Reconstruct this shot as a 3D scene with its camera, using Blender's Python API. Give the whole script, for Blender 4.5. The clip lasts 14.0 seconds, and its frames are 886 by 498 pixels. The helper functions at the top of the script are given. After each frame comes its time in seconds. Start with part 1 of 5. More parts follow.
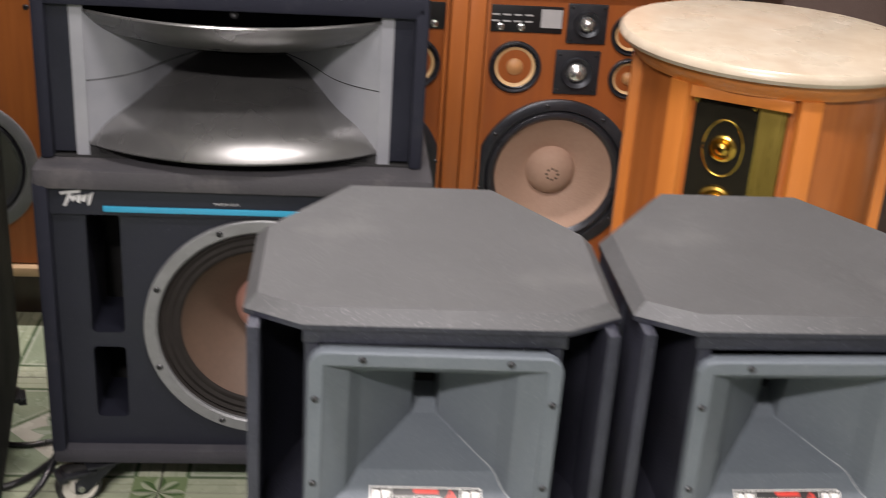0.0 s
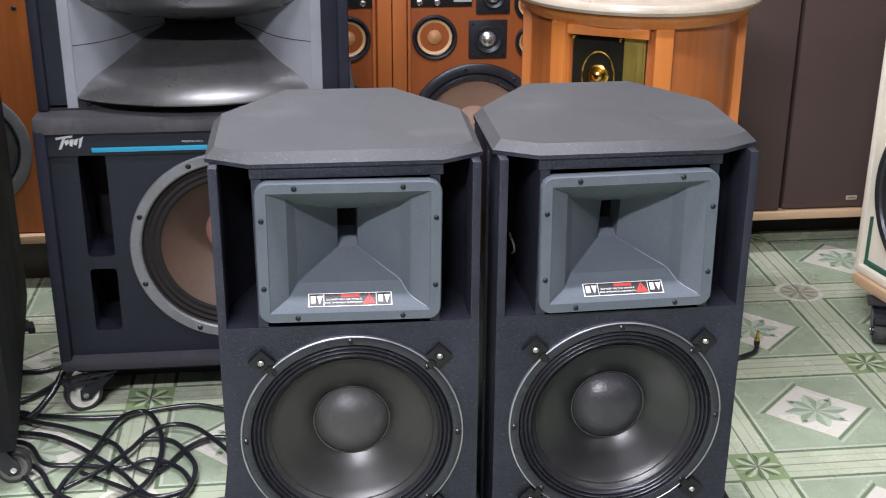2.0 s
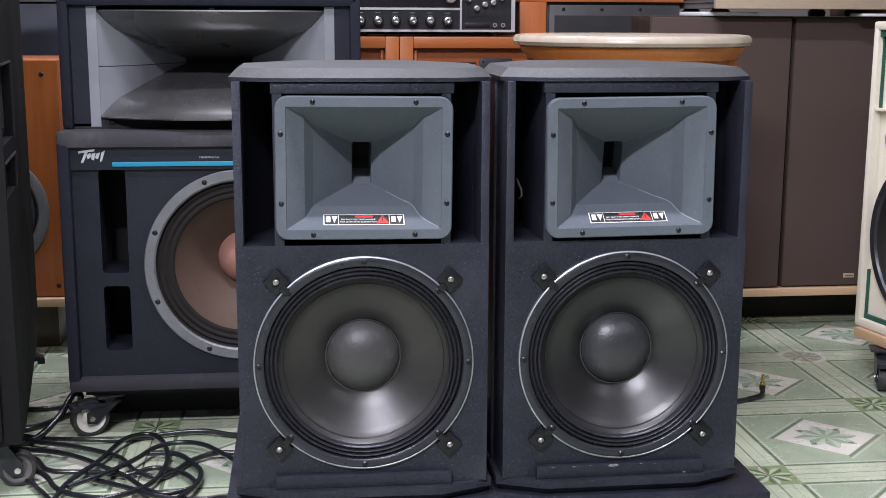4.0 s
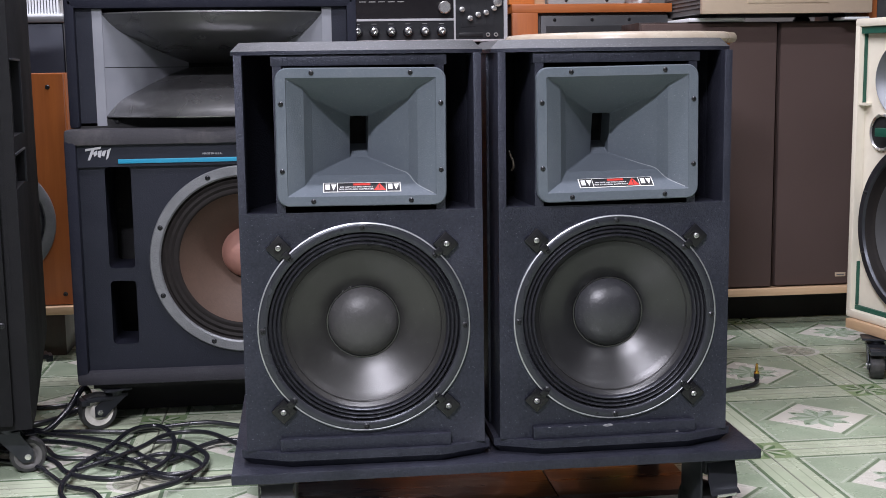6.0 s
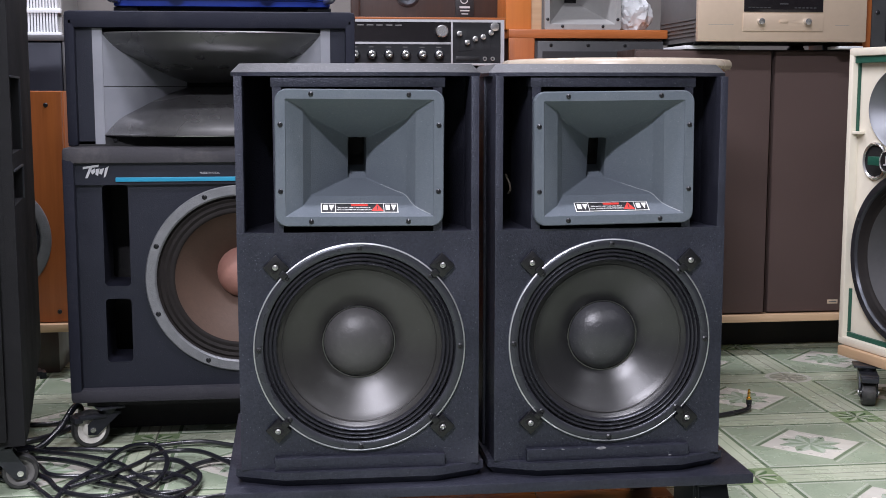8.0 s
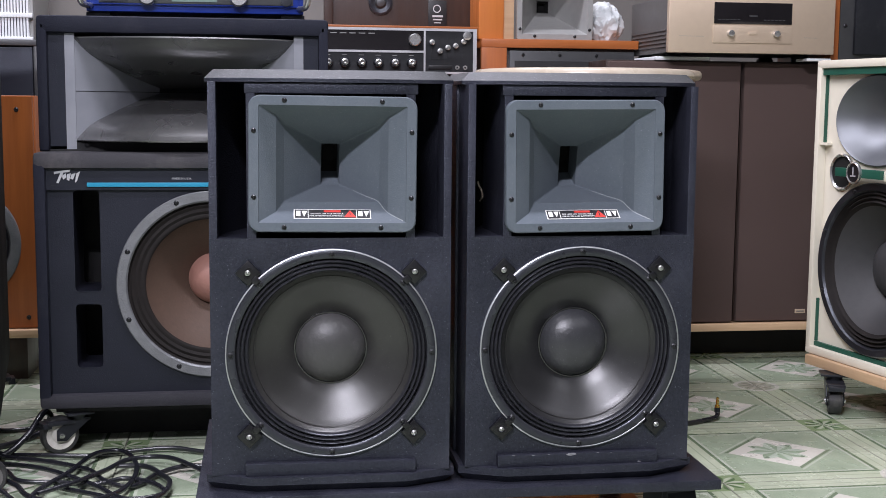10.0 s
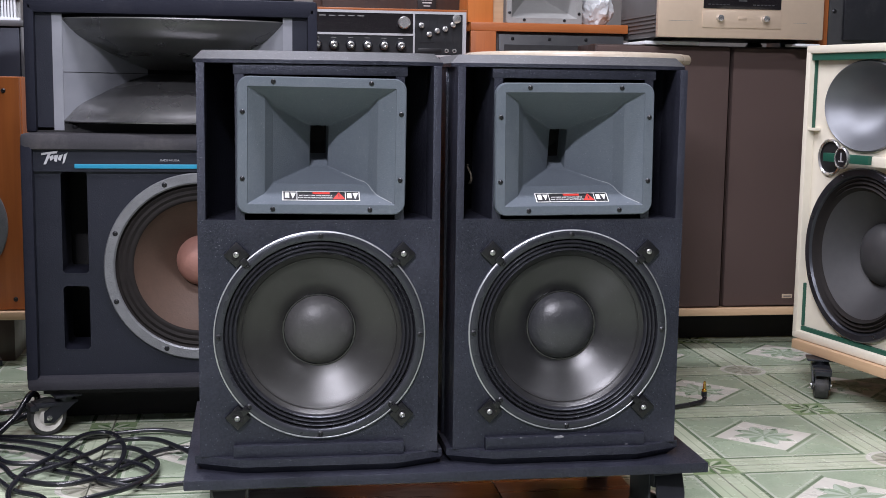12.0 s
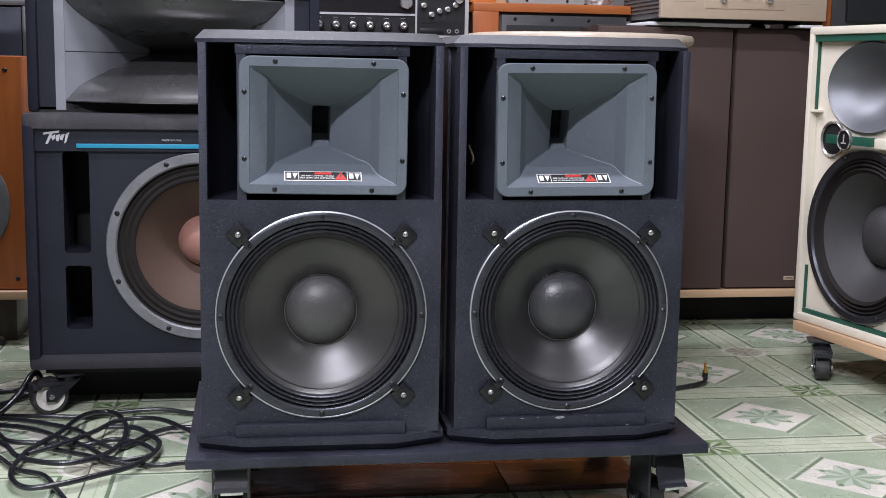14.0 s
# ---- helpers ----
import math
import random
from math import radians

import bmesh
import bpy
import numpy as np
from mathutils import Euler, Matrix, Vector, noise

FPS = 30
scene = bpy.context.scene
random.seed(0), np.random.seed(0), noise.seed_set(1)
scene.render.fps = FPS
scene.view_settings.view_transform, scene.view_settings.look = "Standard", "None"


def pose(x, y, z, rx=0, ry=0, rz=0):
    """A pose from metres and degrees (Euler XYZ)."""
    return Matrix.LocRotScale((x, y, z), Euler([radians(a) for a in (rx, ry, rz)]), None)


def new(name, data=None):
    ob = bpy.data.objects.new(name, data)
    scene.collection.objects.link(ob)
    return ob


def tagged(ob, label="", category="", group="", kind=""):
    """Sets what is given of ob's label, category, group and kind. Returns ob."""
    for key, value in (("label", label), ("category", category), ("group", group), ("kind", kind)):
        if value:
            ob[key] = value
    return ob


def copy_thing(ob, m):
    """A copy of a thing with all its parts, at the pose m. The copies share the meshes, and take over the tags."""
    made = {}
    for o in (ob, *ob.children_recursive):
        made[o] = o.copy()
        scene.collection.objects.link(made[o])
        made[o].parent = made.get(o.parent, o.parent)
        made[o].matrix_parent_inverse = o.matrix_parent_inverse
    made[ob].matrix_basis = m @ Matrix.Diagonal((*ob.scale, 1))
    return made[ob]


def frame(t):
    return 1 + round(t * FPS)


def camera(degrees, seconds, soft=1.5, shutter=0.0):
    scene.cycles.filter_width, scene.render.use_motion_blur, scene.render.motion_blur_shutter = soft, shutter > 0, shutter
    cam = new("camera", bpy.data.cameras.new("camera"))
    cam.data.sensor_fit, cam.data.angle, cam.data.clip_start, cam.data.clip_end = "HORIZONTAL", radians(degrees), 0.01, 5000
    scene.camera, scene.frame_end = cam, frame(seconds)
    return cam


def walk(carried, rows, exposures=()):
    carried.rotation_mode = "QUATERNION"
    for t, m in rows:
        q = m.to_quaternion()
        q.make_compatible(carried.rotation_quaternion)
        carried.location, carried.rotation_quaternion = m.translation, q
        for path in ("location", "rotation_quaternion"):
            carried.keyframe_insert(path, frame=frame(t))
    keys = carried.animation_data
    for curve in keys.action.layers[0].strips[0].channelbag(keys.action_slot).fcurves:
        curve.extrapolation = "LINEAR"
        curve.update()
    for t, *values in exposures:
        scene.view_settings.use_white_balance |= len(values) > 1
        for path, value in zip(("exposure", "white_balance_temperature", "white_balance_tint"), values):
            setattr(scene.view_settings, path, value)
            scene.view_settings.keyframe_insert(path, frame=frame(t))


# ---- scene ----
cam = camera(39.8, 14.0, soft=0.5, shutter=0.4)
METRES, EYE, TILT, LEAN, TURN = 1.19, 1.328, -1.7, 0.0, -5.6
ROWS = [
    (0.0, 0.0, 0.0, 0.0, 1.45, -22.36, -3.52),
    (0.5, 0.0749, -0.1174, -0.0326, -1.61, -22.13, -3.49),
    (1.0, 0.0861, -0.2537, -0.0473, -4.01, -21.62, -2.29),
    (1.5, 0.0851, -0.3636, -0.0645, -3.41, -21.74, -1.0),
    (2.0, 0.0842, -0.4175, -0.0562, -0.9, -20.19, -0.26),
    (2.5, 0.0916, -0.4488, -0.0906, -0.24, -19.64, -0.31),
    (3.0, 0.0537, -0.4934, -0.1715, -0.91, -17.34, -0.64),
    (3.5, 0.051, -0.5031, -0.3154, -0.82, -13.24, -0.77),
    (4.0, 0.069, -0.5591, -0.4053, -0.97, -9.09, -0.2),
    (6.5, 0.0733, -0.6312, -0.5039, -1.02, -6.42, 0.86),
    (7.0, 0.0721, -0.6306, -0.5043, -1.03, -5.96, 0.37),
    (7.5, 0.0715, -0.631, -0.5043, -1.07, -5.81, 0.19),
    (8.0, 0.069, -0.6396, -0.5043, -1.32, -5.61, 0.06),
    (10.5, 0.0665, -0.6479, -0.5081, -2.9, -5.16, -0.48),
    (11.0, 0.0661, -0.6477, -0.5094, -3.07, -5.48, -0.56),
    (11.5, 0.0659, -0.6481, -0.5098, -3.17, -5.77, -0.65),
    (12.0, 0.0658, -0.6477, -0.5101, -3.19, -5.87, -0.7),
    (12.5, 0.0651, -0.6483, -0.5102, -3.19, -6.07, -0.77),
    (13.0, 0.0656, -0.6482, -0.5103, -3.11, -6.33, -0.83),
    (13.5, 0.0659, -0.6478, -0.5105, -3.08, -6.61, -0.83),
    (14.0, 0.0658, -0.6483, -0.5105, -3.09, -6.76, -0.86),
]
EXPOSURES = [(0.0, 0.72, 7400, 6), (1.0, 0.58, 6700, 4), (2.0, 0.72, 6380, 6), (2.5, 0.79, 6300, 7), (3.0, 0.73, 6230, 7.5), (3.5, 0.74, 6230, 8), (4.0, 0.60, 6250, 9), (14.0, 0.60, 6250, 9)]
walk(cam, [(t, pose(0, 0, EYE, TILT, LEAN, TURN) @ pose(METRES * x, METRES * y, METRES * z, 90 + pitch, roll, yaw)) for t, x, y, z, yaw, pitch, roll in ROWS], EXPOSURES)

# ---- light ----
world = bpy.data.worlds.new("world")
scene.world = world
world.use_nodes = True
world.node_tree.nodes["Background"].inputs[0].default_value = (0.8, 0.82, 1.0, 1)
world.node_tree.nodes["Background"].inputs[1].default_value = 0.05

ROOM = (-2.703, 4.097, -2.54, 3.46, 2.9)
LAMPS = [(-0.75, -1.45, 142), (0.25, 0.75, 36), (-0.20, 2.35, 38), (2.4, -0.9, 10)]


# ---- materials ----
class S:
    """A shader value that takes plain arithmetic."""
    def __init__(self, tree, sock):
        self.tree, self.sock = tree, sock

    def op(self, kind, *others):
        n = self.tree.nodes.new("ShaderNodeMath")
        n.operation = kind
        for i, v in enumerate((self, *others)):
            if isinstance(v, S):
                self.tree.links.new(v.sock, n.inputs[i])
            else:
                n.inputs[i].default_value = v
        return S(self.tree, n.outputs[0])

    def __add__(self, o): return self.op("ADD", o)
    def __sub__(self, o): return self.op("SUBTRACT", o)
    def __mul__(self, o): return self.op("MULTIPLY", o)
    def __lt__(self, o): return self.op("LESS_THAN", o)
    def __gt__(self, o): return self.op("GREATER_THAN", o)
    def abs(self): return self.op("ABSOLUTE")
    def round(self): return self.op("ROUND")
    def min(self, o): return self.op("MINIMUM", o)
    def max(self, o): return self.op("MAXIMUM", o)


def mixed(tree, fac, a, b):
    n = tree.nodes.new("ShaderNodeMix")
    n.data_type = "RGBA"
    for sock, v in ((n.inputs[0], fac), (n.inputs[6], a), (n.inputs[7], b)):
        if isinstance(v, S):
            tree.links.new(v.sock, sock)
        elif isinstance(v, tuple):
            sock.default_value = (*v, 1) if len(v) == 3 else v
        elif isinstance(v, (int, float)):
            sock.default_value = v
        else:
            tree.links.new(v, sock)
    return n.outputs[2]


def noise_of(tree, coord, scale, detail=3.0, stretch=None, rough=0.55):
    n = tree.nodes.new("ShaderNodeTexNoise")
    n.inputs["Scale"].default_value, n.inputs["Detail"].default_value = scale, detail
    n.inputs["Roughness"].default_value = rough
    if stretch:
        m = tree.nodes.new("ShaderNodeMapping")
        m.inputs["Scale"].default_value = stretch
        tree.links.new(coord, m.inputs[0])
        coord = m.outputs[0]
    tree.links.new(coord, n.inputs["Vector"])
    return S(tree, n.outputs["Fac"])


def ramp_of(tree, value, lo, hi):
    n = tree.nodes.new("ShaderNodeMapRange")
    n.inputs["From Min"].default_value, n.inputs["From Max"].default_value = lo, hi
    tree.links.new(value.sock, n.inputs["Value"])
    return S(tree, n.outputs[0])


def material(name, color, other=None, rough=0.5, metal=0.0, fine=60.0, coarse=6.0, mix=0.5, bump=0.0, bump_scale=400.0,
             specks=None, dust=None, stretch=None, spec=0.5, coat=0.0, sheen=None, rvar=0.16):
    """Base colour varied towards other at two scales, with fine relief, light specks and worn or dusty patches."""
    m = bpy.data.materials.new(name)
    m.use_nodes = True
    t = m.node_tree
    b = t.nodes["Principled BSDF"]
    co = t.nodes.new("ShaderNodeTexCoord").outputs["Object"]
    if other is None:
        other = tuple(c * 0.7 for c in color)
    f1 = noise_of(t, co, fine, 4, stretch)
    f2 = noise_of(t, co, coarse, 3, stretch)
    fac = ramp_of(t, f1 * 0.5 + f2 * 0.5, 0.5 - 0.25 / max(mix, 0.05) * 0.5, 0.5 + 0.25 / max(mix, 0.05) * 0.5)
    out = mixed(t, fac, color, other)
    if specks:
        sp = noise_of(t, co, specks[0], 1)
        out = mixed(t, (sp > specks[1]) * 0.6, out, specks[2])
    if dust:
        d = ramp_of(t, noise_of(t, co, dust[0], 5, None, 0.7), 0.52, 0.75) * dust[1]
        out = mixed(t, d, out, dust[2])
    t.links.new(out, b.inputs["Base Color"])
    r = ramp_of(t, f2, 0.3, 0.7) * rvar + (rough - rvar / 2)
    t.links.new(r.sock, b.inputs["Roughness"])
    b.inputs["Metallic"].default_value = metal
    b.inputs["Specular IOR Level"].default_value = spec
    b.inputs["Coat Weight"].default_value = coat
    if sheen:
        b.inputs["Specular Tint"].default_value = (*sheen, 1)
    if bump:
        bn = t.nodes.new("ShaderNodeBump")
        bn.inputs["Strength"].default_value, bn.inputs["Distance"].default_value = bump, 0.002
        t.links.new(noise_of(t, co, bump_scale, 3, stretch).sock, bn.inputs["Height"])
        t.links.new(bn.outputs[0], b.inputs["Normal"])
    return m


def wood(name, light, dark, rough=0.4, along="z", scale=1.0):
    st = {"z": (14, 14, 0.8), "x": (0.8, 14, 14), "y": (14, 0.8, 14)}[along]
    return material(name, light, dark, rough, fine=6 * scale, coarse=2.2 * scale, mix=0.5, bump=0.15, bump_scale=14, stretch=st, coat=0.15)


def tile_material():
    m = bpy.data.materials.new("glazed_green_tile")
    m.use_nodes = True
    t = m.node_tree
    b = t.nodes["Principled BSDF"]
    pos = t.nodes.new("ShaderNodeNewGeometry").outputs["Position"]
    sep = t.nodes.new("ShaderNodeSeparateXYZ")
    t.links.new(pos, sep.inputs[0])
    u = (S(t, sep.outputs[0]) - 1.297) * 2.5
    v = (S(t, sep.outputs[1]) - 1.86) * 2.5
    iu, iv = u.round(), v.round()
    du, dv = u - iu, v - iv
    a, bb = du.abs(), dv.abs()
    ul, vl = u - 0.5, v - 0.5
    cu, cv = ul - ul.round(), vl - vl.round()
    edge = a.min(bb)
    soft = noise_of(t, pos, 9, 4)
    grain = noise_of(t, pos, 260, 2)
    panel = mixed(t, ramp_of(t, soft * 0.5 + grain * 0.5, 0.36, 0.64), (0.263, 0.327, 0.225), (0.351, 0.403, 0.300))
    band = mixed(t, ramp_of(t, noise_of(t, pos, 5, 3), 0.35, 0.65), (0.399, 0.456, 0.323), (0.479, 0.509, 0.390))
    out = mixed(t, edge < 0.118, panel, band)
    out = mixed(t, ((edge - 0.136).abs() < 0.008) * 0.6, out, (0.526, 0.547, 0.465))
    out = mixed(t, ((edge - 0.118).abs() < 0.010) * 0.85, out, (0.080, 0.129, 0.067))
    out = mixed(t, ((edge - 0.062).abs() < 0.004) * 0.5, out, (0.223, 0.274, 0.180))
    # the white lozenge with a flower in the middle of a tile
    dia = cu.abs() + cv.abs()
    out = mixed(t, ((dia - 0.295).abs() < 0.012) * ((cu * cv) < 0.0) * 0.8, out, (0.096, 0.137, 0.075))
    out = mixed(t, ((dia - 0.325).abs() < 0.008) * ((cu * cv) < 0.0) * 0.6, out, (0.495, 0.517, 0.435))
    out = mixed(t, dia < 0.278, out, (0.591, 0.570, 0.503))
    r = (cu * cu + cv * cv).op("SQRT")
    ang = cv.op("ARCTAN2", cu)
    off = ang - (ang * (4.0 / math.pi)).round() * (math.pi / 4.0)
    leaf = (r * 18.0).op("SINE") * 0.043 - (off.abs() * r)
    inside = (leaf > 0.0) * (r < 0.172)
    half = ramp_of(t, off * r, -0.004, 0.004)
    petal = mixed(t, half, (0.265, 0.335, 0.232), (0.415, 0.470, 0.378))
    petal = mixed(t, ramp_of(t, leaf, 0.004, 0.0) * 0.7, petal, (0.142, 0.190, 0.114))
    out = mixed(t, inside * (dia < 0.27), out, petal)
    # dark tips on the four slanting petals
    tip = ((cu.abs() - 0.098).abs() + (cv.abs() - 0.098).abs()) < 0.016
    out = mixed(t, tip * 0.8, out, (0.060, 0.095, 0.048))
    # corner medallions, green and pale by turns
    rc = (du * du + dv * dv).op("SQRT")
    angc = dv.op("ARCTAN2", du)
    petc = (angc * 4.0).op("COSINE").abs()
    pair = (iu + iv).op("FLOORED_MODULO", 2.0) > 0.5
    square = a.max(bb) < 0.122
    green = mixed(t, rc < (petc * 0.05 + 0.065), (0.216, 0.289, 0.150),
                  mixed(t, ramp_of(t, (angc * 8.0).op("SINE"), -0.6, 0.6), (0.087, 0.152, 0.060), (0.439, 0.486, 0.352)))
    pale = mixed(t, rc < 0.150, band, (0.559, 0.547, 0.481))
    pale = mixed(t, rc < 0.122, pale, (0.335, 0.350, 0.270))
    pale = mixed(t, rc < (petc * 0.045 + 0.070), pale,
                 mixed(t, ramp_of(t, (angc * 8.0).op("SINE"), -0.6, 0.6), (0.239, 0.236, 0.180), (0.415, 0.403, 0.331)))
    out = mixed(t, square * (pair.op("SUBTRACT", 1.0).abs()), out, green)
    out = mixed(t, (rc < 0.150) * pair, out, pale)
    grime = ramp_of(t, noise_of(t, pos, 3.2, 6, None, 0.7), 0.5, 0.8) * 0.35
    out = mixed(t, grime, out, (0.160, 0.160, 0.120))
    out = mixed(t, (edge < 0.006) * 0.7, out, (0.239, 0.243, 0.195))
    t.links.new(out, b.inputs["Base Color"])
    t.links.new((ramp_of(t, noise_of(t, pos, 14, 4), 0.3, 0.7) * 0.18 + 0.16).sock, b.inputs["Roughness"])
    bn = t.nodes.new("ShaderNodeBump")
    bn.inputs["Strength"].default_value, bn.inputs["Distance"].default_value = 0.12, 0.002
    t.links.new(noise_of(t, pos, 25, 2).sock, bn.inputs["Height"])
    t.links.new(bn.outputs[0], b.inputs["Normal"])
    return m


def lit(name, color, strength):
    m = bpy.data.materials.new(name)
    m.use_nodes = True
    b = m.node_tree.nodes["Principled BSDF"]
    b.inputs["Emission Color"].default_value = (*color, 1)
    b.inputs["Emission Strength"].default_value = strength
    return m


TEXTURED_BLACK = material("textured_black_paint", (0.0110, 0.0116, 0.0172), (0.0260, 0.0272, 0.0390), 0.36, fine=240, coarse=8, mix=1.0, bump=0.55, bump_scale=360,
                          specks=(420, 0.738, (0.16, 0.16, 0.185)), dust=(9, 0.07, (0.16, 0.155, 0.165)), spec=0.42, sheen=(0.80, 0.86, 1.0))
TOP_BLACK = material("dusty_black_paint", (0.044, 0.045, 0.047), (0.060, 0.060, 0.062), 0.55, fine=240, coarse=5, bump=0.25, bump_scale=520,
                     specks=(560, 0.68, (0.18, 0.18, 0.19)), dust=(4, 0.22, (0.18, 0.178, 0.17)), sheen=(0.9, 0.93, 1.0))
# near-black for cabinet insides, and for shade put in as dark parts
INSIDE_BLACK = material("black_inside_and_shade", (0.008, 0.008, 0.009), (0.014, 0.014, 0.015), 0.8, bump=0.3)
HORN_GREY = material("moulded_grey_horn", (0.084, 0.100, 0.117), (0.116, 0.133, 0.152), 0.48, fine=240, coarse=7, mix=0.5, bump=0.22, bump_scale=480,
                     specks=(420, 0.735, (0.24, 0.26, 0.30)), dust=(14, 0.06, (0.3, 0.3, 0.3)), spec=0.25, sheen=(0.86, 0.9, 1.0))
THROAT = material("throat_black", (0.004, 0.004, 0.004), rough=0.9)
FRAME_METAL = material("cast_frame_dark", (0.015, 0.0155, 0.019), (0.025, 0.0255, 0.031), 0.30, 0.0, fine=90, coarse=20, bump=0.2, sheen=(0.85, 0.9, 1.0))
BRIGHT_EDGE = material("bare_aluminium_edge", (0.58, 0.59, 0.61), (0.36, 0.37, 0.39), 0.44, 0.9, fine=40, coarse=12)
PLEAT = material("doped_cloth_surround", (0.014, 0.014, 0.017), (0.024, 0.024, 0.028), 0.28, bump=0.2, bump_scale=300, sheen=(0.85, 0.9, 1.0))
CONE = material("coated_paper_cone", (0.018, 0.0174, 0.0170), (0.026, 0.0251, 0.0244), 0.35, fine=140, coarse=10, rvar=0.03, bump=0.10, bump_scale=900,
                specks=(420, 0.755, (0.09, 0.09, 0.09)), dust=(30, 0.06, (0.16, 0.155, 0.15)), spec=0.6)
CAP = material("dust_cap_paper", (0.043, 0.042, 0.043), (0.058, 0.056, 0.057), 0.47, fine=120, coarse=12, bump=0.25, bump_scale=160, dust=(24, 0.22, (0.2, 0.2, 0.2)))
CAP_DARK = material("dark_dust_cap", (0.028, 0.0285, 0.032), (0.040, 0.0405, 0.046), 0.38, fine=120, coarse=12, bump=0.30, bump_scale=160, specks=(420, 0.72, (0.12, 0.12, 0.13)), dust=(24, 0.12, (0.2, 0.2, 0.2)))
CONE_DARK = material("dark_coated_cone", (0.011, 0.0109, 0.0118), (0.017, 0.0168, 0.0182), 0.33, fine=140, coarse=10, rvar=0.03, bump=0.10, bump_scale=900,
                     specks=(420, 0.755, (0.08, 0.08, 0.09)), dust=(30, 0.06, (0.16, 0.16, 0.16)), spec=0.65)
MATT_BLACK = material("matt_black_plastic", (0.005, 0.005, 0.0058), (0.008, 0.008, 0.0095), 0.60, bump=0.25, bump_scale=500, spec=0.18, dust=(12, 0.02, (0.2, 0.19, 0.18)))
GLUE = material("glue_line", (0.006, 0.006, 0.007), (0.010, 0.010, 0.011), 0.16, coat=0.6)
CLAMP = material("glossy_clamp", (0.004, 0.004, 0.005), (0.007, 0.007, 0.009), 0.30, spec=0.4)
SURROUND = material("dark_doped_surround", (0.012, 0.0105, 0.010), (0.020, 0.017, 0.016), 0.70, bump=0.1, spec=0.15)
SCREW = material("black_screw", (0.045, 0.046, 0.05), (0.02, 0.02, 0.022), 0.32, 0.5)
STEEL = material("zinc_screw", (0.75, 0.75, 0.74), (0.5, 0.5, 0.5), 0.28, 0.95)
BLACK_PLASTIC = material("black_plastic", (0.012, 0.0125, 0.0155), (0.020, 0.021, 0.025), 0.36, bump=0.1, dust=(12, 0.12, (0.2, 0.19, 0.19)), sheen=(0.85, 0.9, 1.0))
RUBBER = material("cable_rubber", (0.006, 0.0065, 0.009), (0.012, 0.0125, 0.017), 0.27, bump=0.08, dust=(18, 0.06, (0.18, 0.18, 0.19)), spec=0.7)
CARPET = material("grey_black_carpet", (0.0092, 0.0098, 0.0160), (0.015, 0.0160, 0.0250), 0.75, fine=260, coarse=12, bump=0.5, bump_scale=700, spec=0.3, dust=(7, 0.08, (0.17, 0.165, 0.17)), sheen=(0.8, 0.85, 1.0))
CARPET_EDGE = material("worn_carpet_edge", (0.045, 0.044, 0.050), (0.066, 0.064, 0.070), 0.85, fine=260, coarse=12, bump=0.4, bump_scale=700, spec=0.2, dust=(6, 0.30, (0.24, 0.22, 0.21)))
# carpet made paler for the light that the bottom edge catches
CARPET_LOW = material("lit_carpet_edge", (0.024, 0.024, 0.030), (0.038, 0.037, 0.044), 0.8, fine=260, coarse=12, bump=0.4, bump_scale=700, spec=0.25, dust=(7, 0.15, (0.2, 0.19, 0.19)))
BAFFLE = material("painted_baffle", (0.0066, 0.0071, 0.0118), (0.0108, 0.0116, 0.0185), 0.46, fine=160, coarse=9, bump=0.2, bump_scale=420, specks=(420, 0.765, (0.09, 0.09, 0.11)), spec=0.42, sheen=(0.82, 0.87, 1.0))
SILVER_HORN = material("grey_lacquered_horn", (0.150, 0.150, 0.155), (0.200, 0.199, 0.199), 0.29, 0.75, fine=30, coarse=4, bump=0.05, bump_scale=120, dust=(5, 0.15, (0.26, 0.255, 0.25)))
SILVER_FLANGE = material("light_grey_flange", (0.205, 0.213, 0.240), (0.265, 0.273, 0.30), 0.40, 0.15, fine=30, coarse=4, bump=0.08, dust=(8, 0.2, (0.26, 0.26, 0.27)))
CAST_RING = material("cast_aluminium_ring", (0.145, 0.15, 0.16), (0.22, 0.225, 0.235), 0.46, 0.4, fine=80, coarse=14, bump=0.5, bump_scale=260, dust=(20, 0.3, (0.10, 0.10, 0.10)))
BROWN_CONE = material("brown_paper_cone", (0.092, 0.055, 0.038), (0.068, 0.042, 0.030), 0.7, fine=120, coarse=8, bump=0.4, bump_scale=200)
PINK_CAP = material("faded_pink_cap", (0.33, 0.165, 0.13), (0.26, 0.13, 0.105), 0.6, bump=0.3, bump_scale=200)
TAN_CONE = material("tan_pulp_cone", (0.36, 0.235, 0.175), (0.30, 0.19, 0.14), 0.75, fine=100, coarse=7, bump=0.4, bump_scale=180)
CREAM_CONE = material("cream_cone", (0.66, 0.44, 0.23), (0.56, 0.36, 0.18), 0.6, bump=0.2)
CREAM_CAP = material("amber_cap", (0.46, 0.22, 0.09), (0.38, 0.18, 0.07), 0.5)
BLUE_STRIP = material("blue_strip", (0.02, 0.22, 0.36), (0.02, 0.26, 0.42), 0.35)
LOGO = material("silver_badge", (0.55, 0.55, 0.57), (0.45, 0.45, 0.47), 0.4, 0.3)
WHITE_INK = material("white_ink", (0.8, 0.8, 0.78), (0.72, 0.72, 0.7), 0.5)
BLACK_INK = material("black_ink", (0.010, 0.010, 0.012), rough=0.4)
RED_INK = material("red_ink", (0.55, 0.03, 0.02), (0.5, 0.03, 0.02), 0.45)
ORANGE_WOOD = wood("orange_walnut", (0.43, 0.135, 0.034), (0.27, 0.075, 0.018), 0.36)
